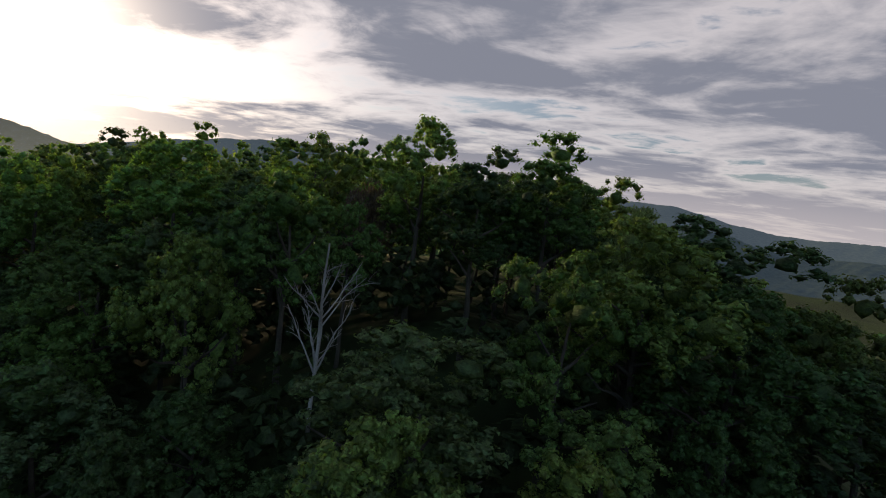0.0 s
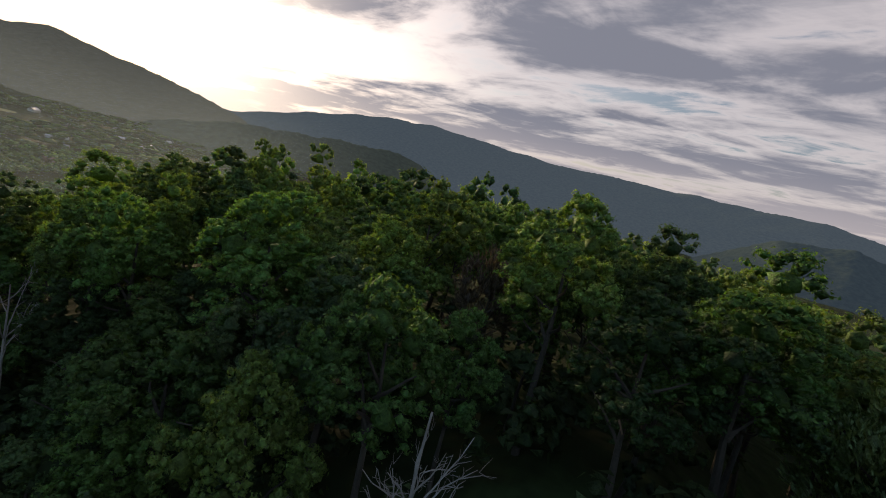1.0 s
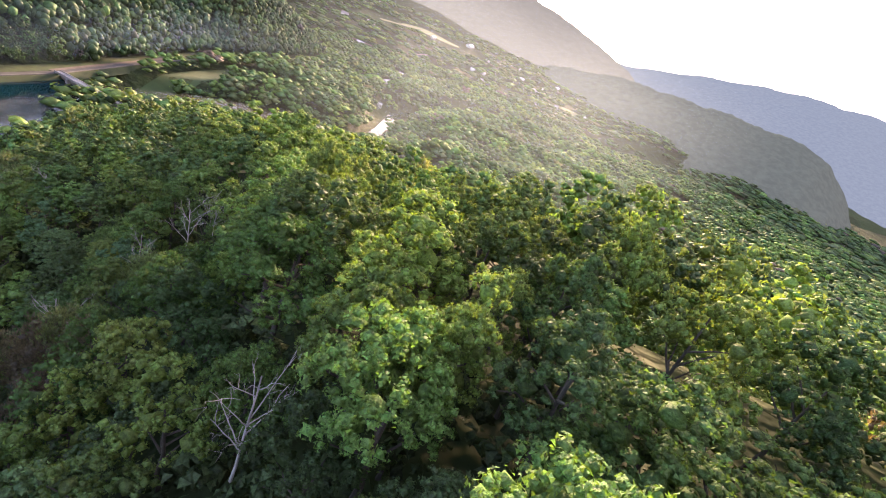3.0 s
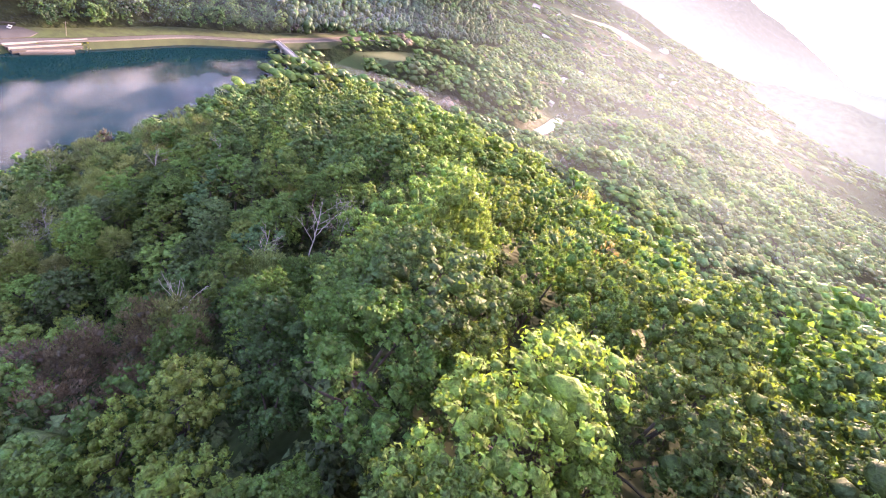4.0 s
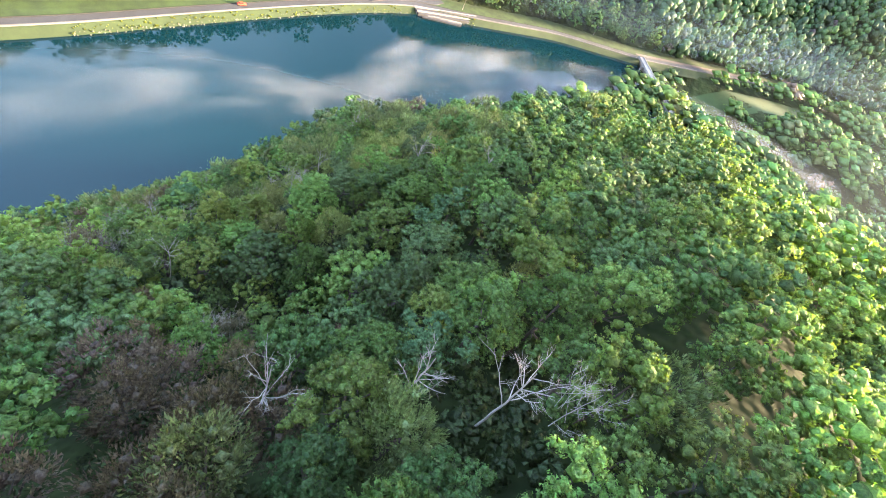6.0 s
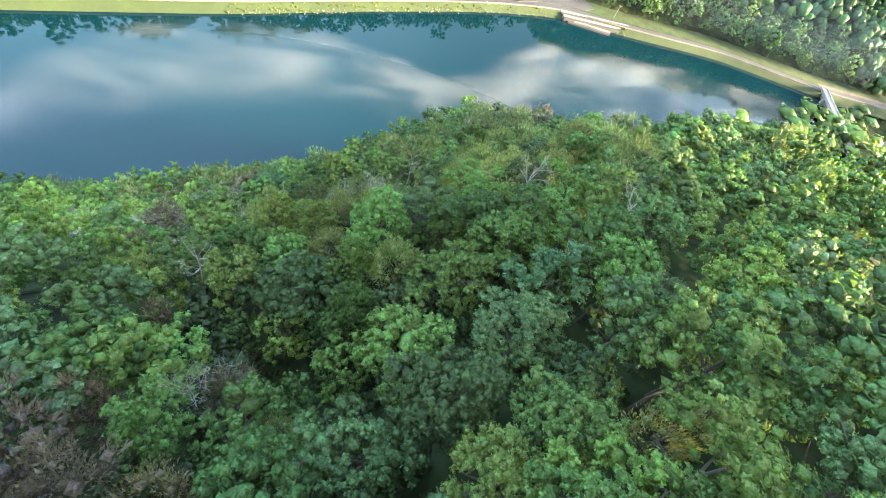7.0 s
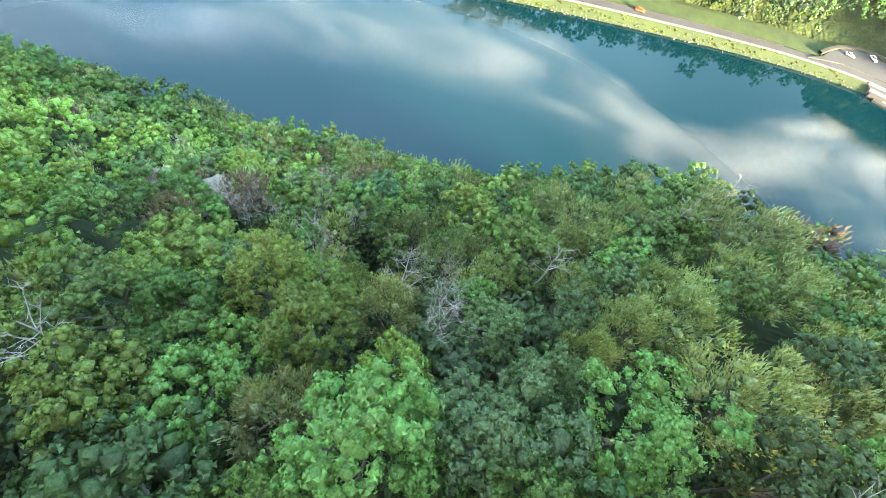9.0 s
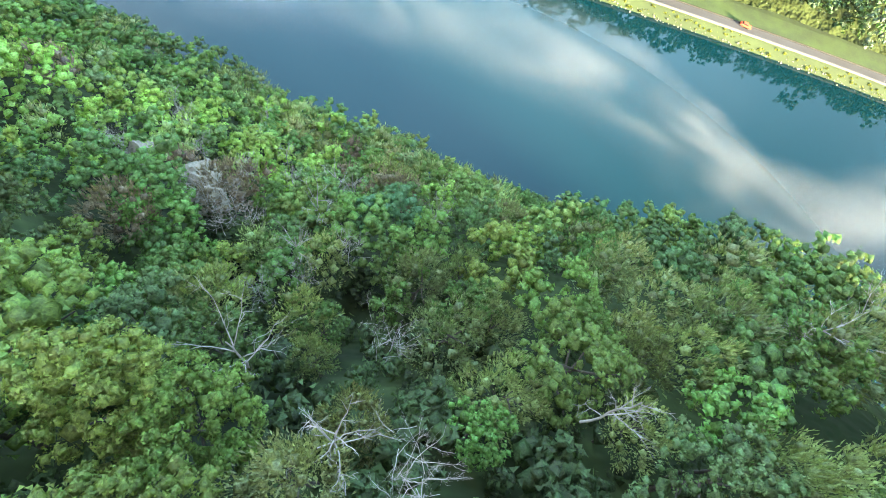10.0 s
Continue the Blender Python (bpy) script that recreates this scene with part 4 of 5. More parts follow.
def bank_shrubs():
    r = np.random.RandomState(78)
    q, left = line_frame([p for p in FAR_SHORE if 20 < p[1] < 300], 0.9)
    n = len(q)
    o = r.uniform(0.6, 3.4, n)
    x, y = q[:, 0] + left[:, 0] * o, q[:, 1] + left[:, 1] * o
    tint = np.array((0.150, 0.185, 0.045)) * r.uniform(0.7, 1.25, (n, 1))
    tall = r.uniform(0.04, 0.11, n)
    mass("bank_shrubs", np.arange(n), x, y, np.maximum(o * 0.8 - 0.4, 0), tall, r.uniform(1.2, 2.2, n), r.uniform(0, 6, n), tint, np.zeros(n), [crown_shape(130 + k, 7, 16, 3.2, base=4.5, slim=True, core=0.4, coarse=True) for k in range(3)], "yellow-green weeds on the lake bank")


bank_shrubs()




def parking_lot():
    bm = bmesh.new()
    outline = [(-236.5, 214), (-240, 222), (-249, 231), (-253, 246), (-250, 260), (-242, 268), (-234, 270), (-232, 262), (-236, 246), (-238.5, 230)]
    lower, upper = [bm.verts.new((x, y, 2.6)) for x, y in outline], [bm.verts.new((x, y, 3.84)) for x, y in outline]
    bm.faces.new(upper[::-1])
    for i in range(len(outline)):
        j = (i + 1) % len(outline)
        bm.faces.new((lower[i], lower[j], upper[j], upper[i]))
    bmesh.ops.recalc_face_normals(bm, faces=bm.faces[:])
    tagged(part("parking_lot", bm, ASPHALT, None), "small grey asphalt car park beside the lake road", "pavement", kind="structure")
    rim = [(-240.5, 221), (-250, 230), (-254.3, 246), (-251, 261), (-242.5, 269.5)]
    strip("lot_edge", rim, [(0.0, 3.0), (0.0, 4.9), (1.6, 4.9), (1.6, 3.0)], EARTH_SHADE, "dark earth bank round the car park", "bank")


parking_lot()
strip("river", RIVER, [(-7, -15.0), (-3, -15.0), (3, -15.0), (7, -15.0)], STREAM, "narrow river below the dam, glinting in low sun", "water")
DARKGLASS = plain("dark_glass", (0.02, 0.022, 0.025), 0.1, (0.03, 0.03, 0.035), 1, relief=0)
TYRE = plain("tyre_rubber", (0.02, 0.02, 0.02), 0.8, relief=0)


def car(colour, x, y, z, turn, label):
    paint = plain("car_paint", colour, 0.3, tuple(c * 0.85 for c in colour), 2, relief=0)
    holder = new("car")
    bm = bmesh.new()
    side = [(-2.1, 0.35), (2.15, 0.35), (2.2, 0.75), (1.2, 0.95), (-1.9, 1.0), (-2.15, 0.8)]
    for s in (-0.85, 0.85):
        bm.faces.new([bm.verts.new((px, s, pz)) for px, pz in side])
    bm.verts.ensure_lookup_table()
    n = len(side)
    for i in range(n):
        j = (i + 1) % n
        bm.faces.new((bm.verts[i], bm.verts[j], bm.verts[n + j], bm.verts[n + i]))
    bmesh.ops.recalc_face_normals(bm, faces=bm.faces[:])
    bmesh.ops.bevel(bm, geom=bm.edges[:], offset=0.08, segments=2, affect="EDGES")
    body = part("body", bm, paint, holder)
    bm = bmesh.new()
    box(bm, -1.5, 0.75, -0.72, 0.72, 0.92, 1.38)
    for v in bm.verts:
        if v.co.z > 1.2:
            v.co.x, v.co.y = v.co.x * 0.72 - 0.1, v.co.y * 0.84
    part("windows", bm, DARKGLASS, holder, "dark window band")
    part("roof", box(bmesh.new(), -1.15, 0.45, -0.6, 0.6, 1.37, 1.46, bevel=0.03), paint, holder)
    for wx in (-1.3, 1.35):
        for wy in (-0.82, 0.82):
            bm = bmesh.new()
            bmesh.ops.create_cone(bm, cap_ends=True, segments=14, radius1=0.33, radius2=0.33, depth=0.22, matrix=pose(wx, wy, 0.33, 90, 0, 0))
            part("wheel", bm, TYRE, holder)
    holder.matrix_basis = pose(x, y, z, 0, 0, turn)
    return tagged(holder, label, "car", "parked cars")


car((0.80, 0.80, 0.80), -246, 237, 3.84, 70, "white car standing in the lakeside car park")
car((0.85, 0.85, 0.83), -248.5, 250, 3.84, 15, "white car parked at the edge of the asphalt")
car((0.55, 0.57, 0.60), -243.5, 262, 3.84, 120, "silver car parked at the end of the lot")
car((0.62, 0.09, 0.05), -234.0, 134, 3.44, 84, "red car on the narrow lake road")


def landing():
    """Stepped white concrete landing at the lake edge."""
    holder = new("landing")
    between = plain("wet_grey_concrete", (0.050, 0.049, 0.052), 0.7, (0.034, 0.034, 0.036), 4)
    walls = [((-231.5, 243), (-219.0, 288), 3.4), ((-228.5, 243.5), (-217.5, 281), 2.4), ((-226.3, 246), (-214.8, 272), 1.4)]
    for (ax, ay), (bx, by), top in walls:
        length, turn = math.hypot(bx - ax, by - ay), math.degrees(math.atan2(by - ay, bx - ax))
        m = pose(ax, ay, 0, 0, 0, turn)
        part("wall", box(bmesh.new(), 0, length, -0.45, 0.45, -2, top + 0.25, m, 0.08), WHITEWALL, holder)
        part("step", box(bmesh.new(), 0.3, length - 0.6, -2.4, -0.45, -2, top - 0.55, m, 0.05), between, holder)
    tagged(holder, "stepped white concrete landing at the water's edge", "landing")


landing()


def dam():
    holder = new("dam")
    ax, ay, bx, by = -157.5, 425.0, -98.0, 383.5
    length, m = math.hypot(bx - ax, by - ay), pose(ax, ay, 0, 0, 0, math.degrees(math.atan2(by - ay, bx - ax)))
    part("deck", box(bmesh.new(), 0, length, -2.6, 2.6, 3.2, 4.0, m, 0.08), CONCRETE, holder, "pale concrete walkway deck")
    for s in (-2.45, 2.45):
        part("parapet", box(bmesh.new(), 0, length, s - 0.15, s + 0.15, 4.0, 5.0, m, 0.04), CONCRETE, holder)
    n = 7
    for i in range(n):
        u = 1.5 + (length - 3) * i / (n - 1)
        part("pier", box(bmesh.new(), u - 0.9, u + 0.9, -3.2, 4.6, -18, 3.2, m, 0.12), CONCRETE, holder)
        if i < n - 1:
            w = (length - 3) / (n - 1)
            part("gate", box(bmesh.new(), u + 0.9, u + w - 0.9, -0.6, 0.2, -18, 2.0, m), STEEL, holder, "dull steel sluice gate")
    tagged(holder, "concrete dam with a walkway on piers", "dam")
    apron = new("spillway")
    m2 = pose(-104, 387, 0, 0, 0, -18)
    part("wall", box(bmesh.new(), 0, 34, -0.8, 0.8, -16, 3.0, m2, 0.12), WHITEWALL, apron)
    part("slab", box(bmesh.new(), 0, 30, 0.8, 7, -17, -6, m2, 0.1), CONCRETE, apron)
    tagged(apron, "white concrete wall at the foot of the dam", "wall")
    arm = new("hoist_arm")
    part("post", box(bmesh.new(), -0.5, 0.5, -0.5, 0.5, -10, 5, pose(-74, 380, 0), 0.05), WHITEWALL, arm)
    part("boom", box(bmesh.new(), -0.4, 13, -0.35, 0.35, -0.35, 0.35, pose(-74, 380, 5, 0, -28, 62), 0.05), WHITEWALL, arm)
    tagged(arm, "white steel hoist arm beside the dam", "hoist")


dam()


def pole(x, y, z, tall):
    holder = new("utility_pole")
    v, f = tube([(0, 0, -0.5), (0, 0, tall * 0.5), (0, 0, tall)], (0.16, 0.13, 0.10), 8)
    mesh_object("post", v, f, DEAD, holder)
    part("crossarm", box(bmesh.new(), -1.1, 1.1, -0.07, 0.07, tall - 0.9, tall - 0.74), DEAD, holder)
    for s in (-0.9, 0.9):
        bm = bmesh.new()
        bmesh.ops.create_cone(bm, cap_ends=True, segments=8, radius1=0.06, radius2=0.04, depth=0.22, matrix=Matrix.Translation((s, 0, tall - 0.63)))
        part("insulator", bm, WHITEWALL, holder)
    holder.matrix_basis = pose(x, y, z, 0, 0, 65)
    tagged(holder, "weathered grey utility pole beside the road", "pole", "utility poles")


for at in ((-226.5, 281, 3.4), (-190.5, 397, 3.4), (-262, 262, 3.5), (-120, 540, 3.4)):
    pole(*at, 8.5)

# ---- valley ----
FIELD = plain("pale_field", (0.15, 0.155, 0.06), 0.95, (0.11, 0.13, 0.045), 20)
MEADOW = plain("green_field", (0.13, 0.19, 0.05), 0.95, (0.10, 0.15, 0.04), 20)
DIRT = plain("brown_track", (0.24, 0.18, 0.13), 0.95, (0.17, 0.12, 0.09), 10)


def draped(name, line, wide, mat, label, category, lift=0.8):
    q, left = line_frame(line, 12.0)
    o = np.linspace(-0.5, 0.5, 7) * wide
    taper = np.sin(np.linspace(0.12, math.pi - 0.12, len(q)))[:, None] ** 0.5
    P = q[:, None] + left[:, None] * (o[None] * taper)[..., None]
    z = ground_height(P[..., 0], P[..., 1]) + lift
    i = np.arange(P.shape[0] * 7).reshape(-1, 7)
    f = np.stack([i[:-1, :-1], i[1:, :-1], i[1:, 1:], i[:-1, 1:]], -1).reshape(-1, 4)
    tagged(mesh_object(name, np.concatenate([P, z[..., None]], -1).reshape(-1, 3), f, mat, smooth=True), label, category, kind="structure")


draped("field", [(215, 1470), (300, 1500), (380, 1495), (470, 1470)], 70, FIELD, "long pale hay field on the valley side", "field")
draped("field_2", [(585, 700), (640, 655), (690, 600)], 60, MEADOW, "green meadow on the valley floor", "field")
draped("field_3", [(620, 1300), (680, 1230), (760, 1190), (850, 1180)], 50, FIELD, "pale open ground below the town", "field")
draped("field_4", [(-118, 445), (-95, 500), (-70, 560), (-40, 620)], 24, TURF, "rough green meadow below the dam", "field", 0.5)
draped("track", [(570, 730), (548, 670), (528, 590), (505, 500)], 12, DIRT, "brown dirt track through the valley", "road", 1.2)
draped("track_2", [(80, 1150), (160, 1120), (260, 1160), (400, 1330), (560, 1420), (700, 1330)], 7, DIRT, "pale road winding through the town", "road", 1.2)

ROOF_PALE = plain("pale_metal_roof", (0.55, 0.56, 0.58), 0.35, (0.42, 0.42, 0.44), 3, 0.3)
ROOF_DARK = plain("grey_shingle_roof", (0.24, 0.23, 0.23), 0.8, (0.16, 0.15, 0.15), 3)
SIDING = plain("white_siding", (0.55, 0.54, 0.51), 0.7, (0.45, 0.44, 0.42), 3)


def house(x, y, long, wide, turn, roof, label):
    holder = new("house")
    z = float(ground_height(x, y))
    part("wall", box(bmesh.new(), -long / 2, long / 2, -wide / 2, wide / 2, -3, 4.2), SIDING, holder)
    bm = bmesh.new()
    a, b, e = long / 2 + 0.5, wide / 2 + 0.6, wide * 0.32
    top, under = [], []
    for h, store in ((0.25, top), (0.0, under)):
        store += [bm.verts.new(c) for c in ((-a, -b, 4.0 + h), (a, -b, 4.0 + h), (a, 0, 4.2 + e + h), (-a, 0, 4.2 + e + h), (a, b, 4.0 + h), (-a, b, 4.0 + h))]
    bm.faces.new((top[0], top[1], top[2], top[3])), bm.faces.new((top[3], top[2], top[4], top[5]))
    bm.faces.new((under[3], under[2], under[1], under[0])), bm.faces.new((under[5], under[4], under[2], under[3]))
    for i, j in ((0, 1), (1, 2), (2, 4), (4, 5), (5, 3), (3, 0)):
        bm.faces.new((under[i], under[j], top[j], top[i]))
    part("roof", bm, roof, holder)
    for k in range(3):
        part("window", box(bmesh.new(), -long * 0.3 + k * long * 0.3 - 0.5, -long * 0.3 + k * long * 0.3 + 0.5, -wide / 2 - 0.05, -wide / 2 + 0.1, 1.0, 2.4), DARKGLASS, holder)
    holder.matrix_basis = pose(x, y, z + 0.2, 0, 0, turn)
    tagged(holder, label, "house", "houses of the town")


r_town = random.Random(4)
for hx, hy, size, pale in TOWN:
    house(hx, hy, size * 0.7, 0.7 * size * r_town.uniform(0.45, 0.65), r_town.uniform(-40, 60), ROOF_PALE if pale else ROOF_DARK, "white house with a pale metal roof in the valley" if pale else "white house with a grey shingle roof in the valley")
for i in range(20):
    a, d = r_town.uniform(14, 31), r_town.uniform(1230, 1750)
    house(d * math.sin(radians(a)), d * math.cos(radians(a)), r_town.uniform(9, 14), r_town.uniform(6, 9), r_town.uniform(0, 180), ROOF_PALE if i % 3 else ROOF_DARK, "small white house among trees on the valley side")


# ---- mist ----
def mist_sheet(name, line, half, z, mat, label, across=14):
    q, left = line_frame(line, 10.0)
    o = np.linspace(-1, 1, across) * half
    P = q[:, None] + left[:, None] * o[None, :, None]
    zz = z(P[..., 0], P[..., 1]) if callable(z) else np.full(P.shape[:2], z)
    n = len(q)
    i = np.arange(n * across).reshape(n, across)
    f = np.stack([i[:-1, :-1], i[1:, :-1], i[1:, 1:], i[:-1, 1:]], -1).reshape(-1, 4)
    ob = mesh_object(name, np.concatenate([P, zz[..., None]], -1).reshape(-1, 3), f, mat, smooth=True)
    uv = ob.data.uv_layers.new(name="UVMap")
    U, V = np.meshgrid(np.linspace(0, 1, n), np.linspace(0, 1, across), indexing="ij")
    w = np.stack([U, V], -1).reshape(-1, 2)[f.ravel()]
    uv.data.foreach_set("uv", w.astype(np.float32).ravel())
    ob.visible_shadow = False
    return tagged(ob, label, "mist", kind="stuff")

MIST_EDGE = [(-150, -260), (-168, -90), (-183, -25), (-201, 1), (-212, 35), (-214, 63), (-208, 99), (-191, 126), (-178, 148), (-184, 169), (-195, 188), (-205, 216), (-199, 243), (-186, 300), (-162, 360), (-132, 408)]


def lake_mist(z, peak, seed):
    """Mist lying on the water: sharp along its western edge, thinning out eastwards, thickest towards the dam."""
    xs, ys = np.arange(-226, -60, 3.0), np.arange(-200, 440, 3.0)
    X, Y = np.meshgrid(xs, ys)
    bank = np.array(MIST_EDGE, float)
    inside = 0.85 * (X - np.interp(Y + 4 * waves(X, Y, 40, seed + 1), bank[:, 1], bank[:, 0]) + 3 * waves(X, Y, 45, seed))
    north = ease(130, 300, Y)
    fade = ease(0, 8, inside) * (1 - (1 - 0.35 * north) * ease(12, 50 + 45 * north, inside))
    streak = 0.62 + 0.38 * waves(X * 0.8 + Y * 0.55, (Y - X) * 0.25, 42, seed + 2)
    end = (along(FAR_SHORE, X, Y)[0] < -1) & ((X + 152) * 0.57 + (Y - 421) * 0.82 < -3) & (hill(X, Y) < 14)
    amount = np.clip(fade * streak, 0, 1) * (0.70 + 0.30 * north) * ease(-200, -80, Y)
    i = np.arange(X.size).reshape(X.shape)
    f = np.stack([i[:-1, :-1], i[:-1, 1:], i[1:, 1:], i[1:, :-1]], -1).reshape(-1, 4)
    f = f[end.ravel()[f].all(1) & (amount.ravel()[f].max(1) > 0.004)]
    m, t, p = material("lake_mist")
    t.nodes.remove(p)
    a = t.nodes.new("ShaderNodeAttribute")
    a.attribute_name = "amount"
    mp = t.nodes.new("ShaderNodeMapping")
    mp.inputs["Rotation"].default_value, mp.inputs["Scale"].default_value = (0, 0, radians(-28)), (1.0, 0.45, 1.0)
    t.links.new(world_place(t), mp.inputs["Vector"])
    wisps = ramp(t, noise_tex(t, mp.outputs[0], 0.045, 5.0, 0.55, 0.8), [(0.33, 0.16), (0.64, 1.0)])
    fac = math_node(t, "MULTIPLY", math_node(t, "MULTIPLY", a.outputs["Fac"], wisps), peak, clamp=True)
    clear, veil, thin, both, mix = (t.nodes.new(k) for k in ("ShaderNodeBsdfTransparent", "ShaderNodeBsdfDiffuse", "ShaderNodeBsdfTranslucent", "ShaderNodeMixShader", "ShaderNodeMixShader"))
    veil.inputs["Color"].default_value = thin.inputs["Color"].default_value = (0.90, 0.87, 0.82, 1)
    both.inputs[0].default_value = 0.4
    t.links.new(veil.outputs[0], both.inputs[1]), t.links.new(thin.outputs[0], both.inputs[2])
    t.links.new(fac, mix.inputs[0]), t.links.new(clear.outputs[0], mix.inputs[1]), t.links.new(both.outputs[0], mix.inputs[2])
    t.links.new(mix.outputs[0], t.nodes["Material Output"].inputs["Surface"])
    ob = mesh_object("lake_mist", np.stack([X, Y, np.full(X.shape, z)], -1).reshape(-1, 3), f, m, smooth=True)
    ob.data.attributes.new("amount", "FLOAT", "POINT").data.foreach_set("value", amount.ravel().astype(np.float32))
    ob.visible_shadow = False
    tagged(ob, "thin white mist drifting on the lake", "mist", kind="stuff")


lake_mist(1.6, 0.20, 51)
mist_sheet("dam_mist", [(-125, 390), (-90, 420), (-40, 455), (30, 480)], 26, 4.0, mist_material("dam_mist", 0.26, 2.0, 2.0, 4.0, 0.2, 0.8), "thin mist hanging below the dam", 20)


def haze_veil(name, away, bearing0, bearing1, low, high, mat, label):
    """Thin see-through sheet added to stand in for sunlit haze in the valley air."""
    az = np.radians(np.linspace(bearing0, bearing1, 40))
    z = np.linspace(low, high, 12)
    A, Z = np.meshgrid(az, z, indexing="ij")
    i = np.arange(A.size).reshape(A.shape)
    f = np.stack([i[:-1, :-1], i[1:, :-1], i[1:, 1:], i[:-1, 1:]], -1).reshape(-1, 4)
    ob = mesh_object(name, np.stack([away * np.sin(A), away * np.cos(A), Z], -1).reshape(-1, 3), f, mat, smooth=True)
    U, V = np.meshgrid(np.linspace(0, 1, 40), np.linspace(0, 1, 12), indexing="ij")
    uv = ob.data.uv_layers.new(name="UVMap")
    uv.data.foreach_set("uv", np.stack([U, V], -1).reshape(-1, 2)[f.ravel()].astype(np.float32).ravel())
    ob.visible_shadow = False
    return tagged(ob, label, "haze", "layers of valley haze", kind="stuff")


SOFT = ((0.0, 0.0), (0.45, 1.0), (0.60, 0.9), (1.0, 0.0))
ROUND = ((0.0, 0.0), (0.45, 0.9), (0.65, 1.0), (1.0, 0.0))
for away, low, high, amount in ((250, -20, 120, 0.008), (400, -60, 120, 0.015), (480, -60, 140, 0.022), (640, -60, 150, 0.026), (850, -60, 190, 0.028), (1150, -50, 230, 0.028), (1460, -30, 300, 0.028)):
    haze_veil("valley_haze", away, -12, 54, low, high, mist_material("valley_haze", amount, 1.0, 3.0, 2.0, 0.05, 0.6, (0.62, 0.80, 1.0), SOFT, ROUND, 0.8), "thin see-through sheet standing in for pale sunlit valley haze")

SHORE_LINE = [(-237, 60), (-245, 165), (-244, 225), (-228, 285), (-204, 355), (-168, 425), (-120, 540), (-76, 640), (-10, 720)]


def shore_haze(line, low, high, mat, label):
    """Thin see-through sheet added along the far shore to stand in for haze."""
    q, _ = line_frame(line, 12.0)
    z = np.linspace(low, high, 12)
    n = len(q)
    P = np.concatenate([np.repeat(q[:, None], 12, 1), np.broadcast_to(z[None, :, None], (n, 12, 1))], -1)
    i = np.arange(n * 12).reshape(n, 12)
    f = np.stack([i[:-1, :-1], i[1:, :-1], i[1:, 1:], i[:-1, 1:]], -1).reshape(-1, 4)
    ob = mesh_object("shore_haze", P.reshape(-1, 3), f, mat, smooth=True)
    U, V = np.meshgrid(np.linspace(0, 1, n), np.linspace(0, 1, 12), indexing="ij")
    uv = ob.data.uv_layers.new(name="UVMap")
    uv.data.foreach_set("uv", np.stack([U, V], -1).reshape(-1, 2)[f.ravel()].astype(np.float32).ravel())
    ob.visible_shadow = False
    return tagged(ob, label, "haze", kind="stuff")


shore_haze(SHORE_LINE, 0.4, 60, mist_material("shore_haze", 0.12, 1.2, 3.0, 3.0, 0.05, 0.6, (0.66, 0.80, 0.94), ((0.0, 0.0), (0.25, 0.9), (0.45, 1.0), (1.0, 0.0)), ((0.0, 0.0), (0.30, 0.12), (0.55, 0.6), (0.75, 1.0), (1.0, 0.3)), 0.6), "thin see-through sheet standing in for bluish far-shore haze")

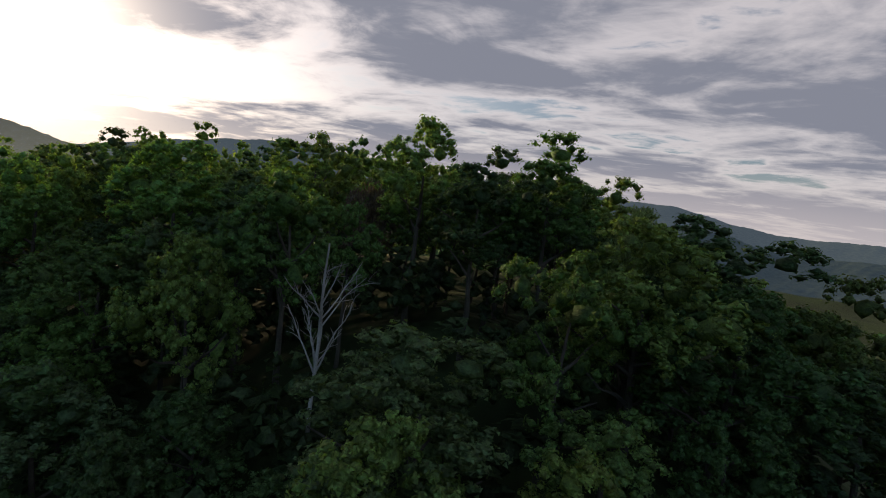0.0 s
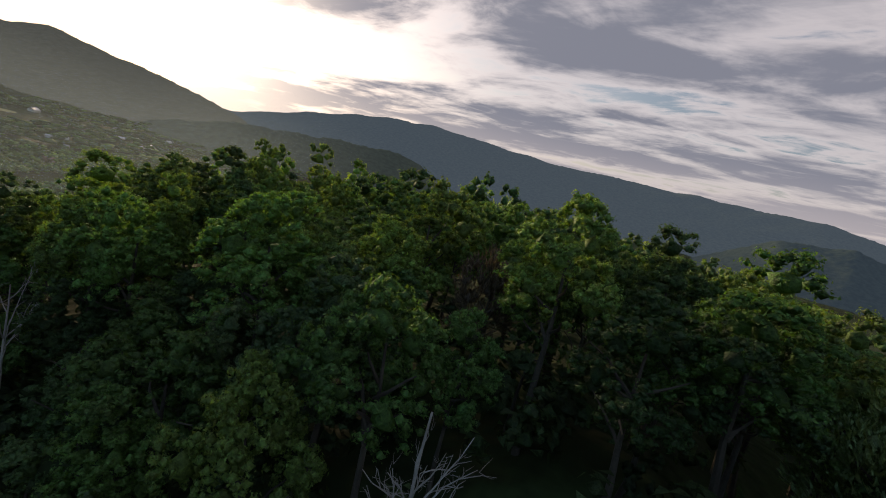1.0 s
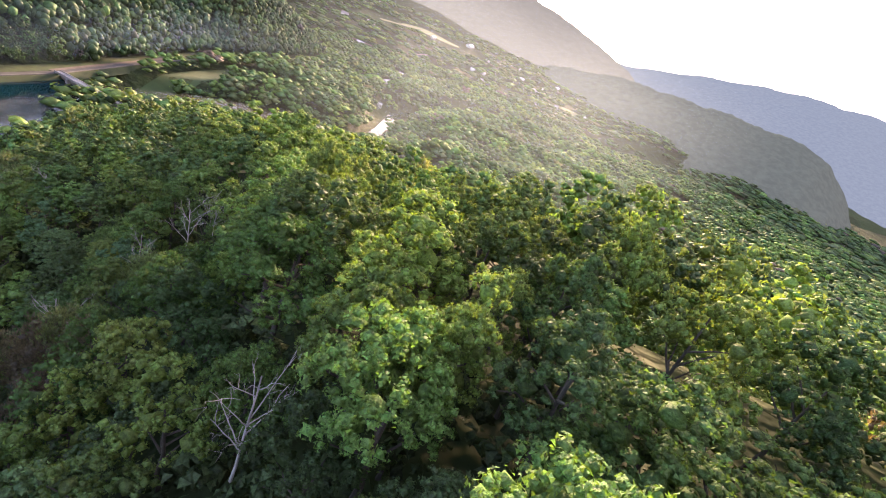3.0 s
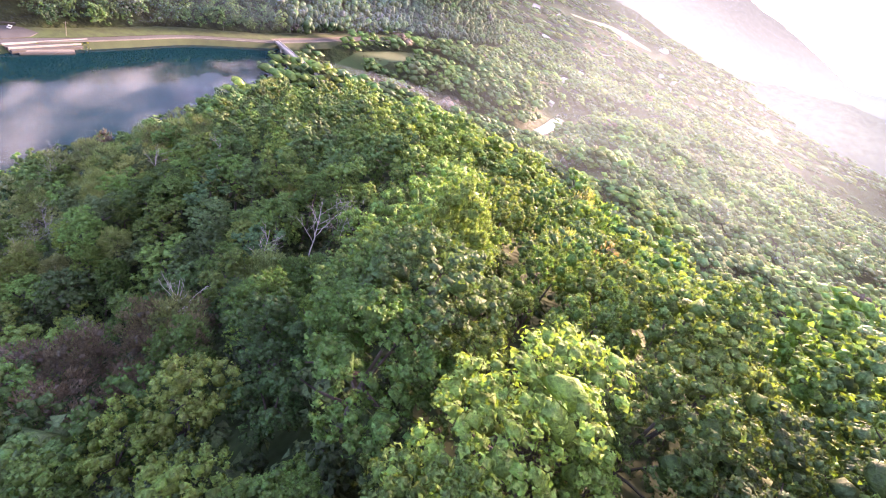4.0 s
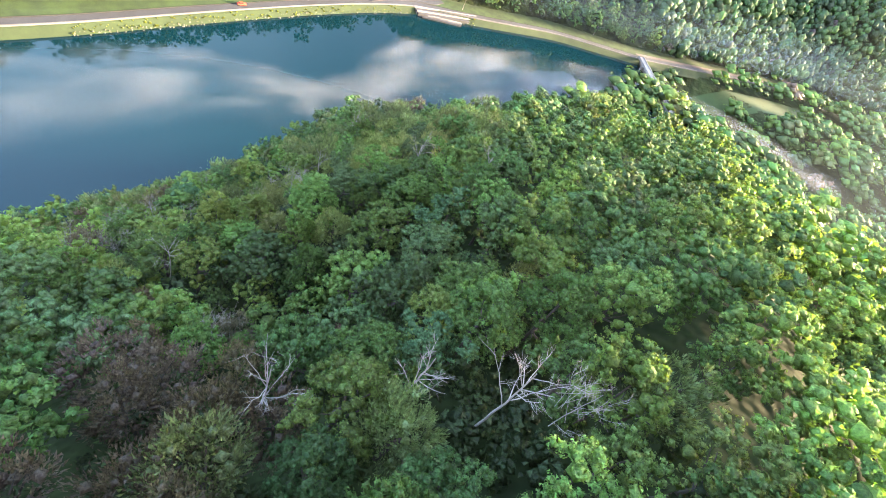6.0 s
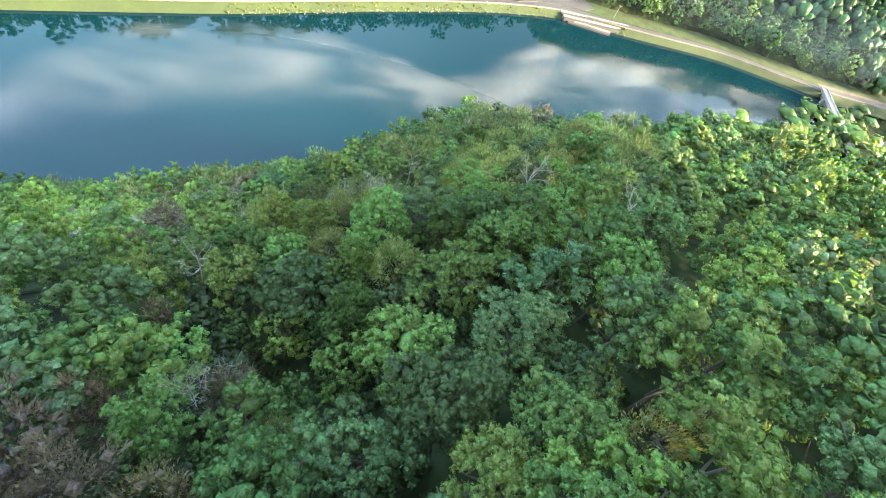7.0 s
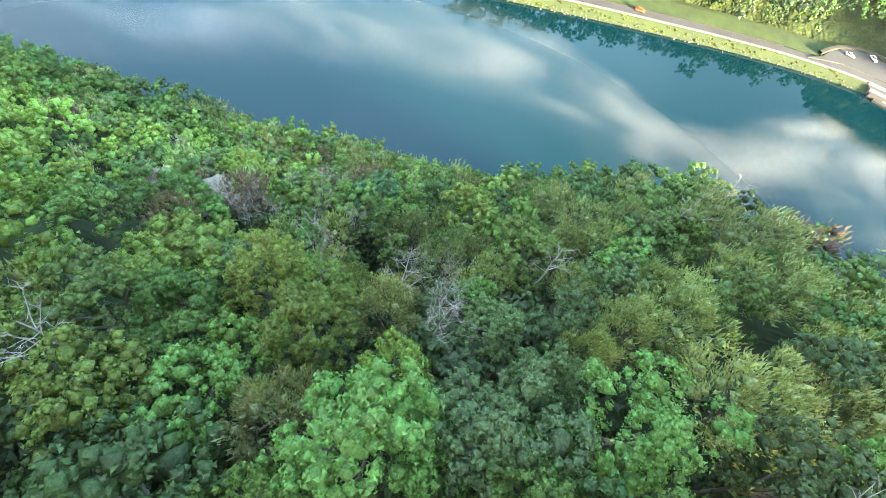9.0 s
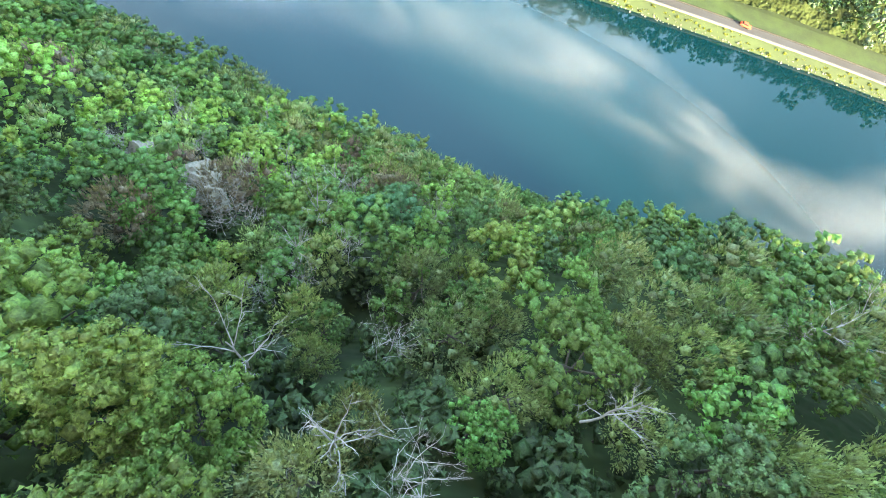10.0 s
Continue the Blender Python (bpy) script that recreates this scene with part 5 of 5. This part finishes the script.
# ---- dead trees ----
def dead_tree(x, y, top, tall, seed, label, spread_=0.55, limbs=7, thick=0.17, lean=(0.0, 0.0), kind="dead_tree", fork=0.0):
    """A leafless tree: a forked trunk and limbs that fork again into twigs."""
    r = np.random.RandomState(seed)
    holder = new(kind)
    n = 7
    s = np.linspace(0, 1, n)[:, None]
    line = s * np.array((lean[0], lean[1], tall)) + np.cumsum(r.normal(0, 0.05 * tall / n, (n, 3)), 0) * (1, 1, 0.2)
    v, f = tube(line, np.linspace(thick, thick * 0.35, n), 7)
    mesh_object("trunk", v, f, DEAD, holder)
    for i in range(limbs):
        h = r.uniform(0.30, 0.97) * (1 - 0.35 * fork)
        foot = np.array([np.interp(h, s[:, 0], line[:, k]) for k in range(3)])
        if kind == "dead_shrub":
            foot += r.normal(0, 0.55, 3) * (1, 1, 0.3)
        a = i * 2.4 + r.uniform(-0.5, 0.5)
        reach = tall * spread_ * (1.15 - 0.6 * h) * r.uniform(0.6, 1.1)
        way = np.array((math.cos(a) * 0.8, math.sin(a) * 0.8, r.uniform(0.35, 1.2) + 1.1 * fork))
        u = np.linspace(0, 1, 6)[:, None]
        limb = foot + u * way * reach + np.cumsum(r.normal(0, 0.05 * reach, (6, 3)), 0) * u + u**2 * (0, 0, 0.15 * reach)
        w = thick * 0.45 * (1.2 - 0.5 * h)
        pieces = [tube(limb, np.linspace(w, w * 0.25, 6), 5)]
        for j in range(4):
            g = r.uniform(0.3, 0.95)
            base = np.array([np.interp(g, u[:, 0], limb[:, k]) for k in range(3)])
            d = unit(way + r.normal(0, 0.6, 3)) * reach * r.uniform(0.25, 0.5)
            e = np.linspace(0, 1, 4)[:, None]
            twig = base + e * d + np.cumsum(r.normal(0, 0.04 * reach, (4, 3)), 0) * e
            pieces.append(tube(twig, np.linspace(w * 0.45, w * 0.14, 4), 4))
            for _ in range(2):
                k2 = base + d * r.uniform(0.4, 0.9)
                d2 = unit(d + r.normal(0, 0.5, 3) * np.linalg.norm(d)) * reach * r.uniform(0.12, 0.25)
                pieces.append(tube([k2, k2 + d2 * 0.5 + r.normal(0, 0.03, 3), k2 + d2], (w * 0.22, w * 0.16, w * 0.09), 3))
        v, f = joined(pieces)
        mesh_object("branch", v, f, DEAD, holder)
    holder.location = (x, y, top - tall)
    return tagged(holder, label, "dead tree", "dead trees")


SNAG, TANGLE = "bare grey-white dead tree standing in the wood", "tangle of bleached dead branches in the wood"
r_dead = random.Random(9)
for n, (x, y) in enumerate(SNAGS):
    if n == 0:                                  # the tall forked one near the crest
        dead_tree(x, y, 139.6, 9.0, 503, SNAG, 0.30, 12, 0.11, (0.5, 0.3), fork=0.12)
        continue
    tall = r_dead.uniform(6.0, 8.5)
    dead_tree(x, y, float(hill(np.array(x), np.array(y))) + r_dead.uniform(0.2, 1.2), tall, 500 + n, SNAG, r_dead.uniform(0.34, 0.52), 8 + n % 4, 0.032 + 0.008 * tall)
for n, (x, y) in enumerate(TANGLES):
    dead_tree(x, y, float(hill(np.array(x), np.array(y))) + 0.5, 5.5, 600 + n, TANGLE, 0.34, 34, 0.032, kind="dead_shrub", fork=0.2)


# ---- bare rock on the slope ----
def outcrop(x, y, wide, seed):
    r = np.random.RandomState(seed)
    bm = bmesh.new()
    bmesh.ops.create_icosphere(bm, subdivisions=4, radius=1.0)
    for v in bm.verts:
        k = 1 + 0.5 * noise.noise(v.co * 1.4 + Vector((seed, 0, 0))) + 0.30 * abs(noise.noise(v.co * 4.0 + Vector((0, seed, 0)))) - 0.12 * abs(noise.noise(v.co * 9.0))
        v.co = Vector((v.co.x * wide * k, v.co.y * wide * 0.8 * k, math.copysign(abs(v.co.z) ** 0.6, v.co.z) * 1.1 * k))
    ob = part("rock_outcrop", bm, STONE, None)
    ob.matrix_basis = pose(x, y, float(ground_height(x, y)) + 4.5, 0, 42, r.uniform(-30, 30))
    tagged(ob, "pale bare rock outcrop on the wooded slope", "rock", "rock outcrops")


for n, (x, y, wide) in enumerate(((-76.5, 27.5, 3.0), (-79.5, 25.0, 2.2), (-77.5, 18.5, 2.4), (-74.0, 31.0, 2.0))):
    outcrop(x, y, wide, 40 + n)
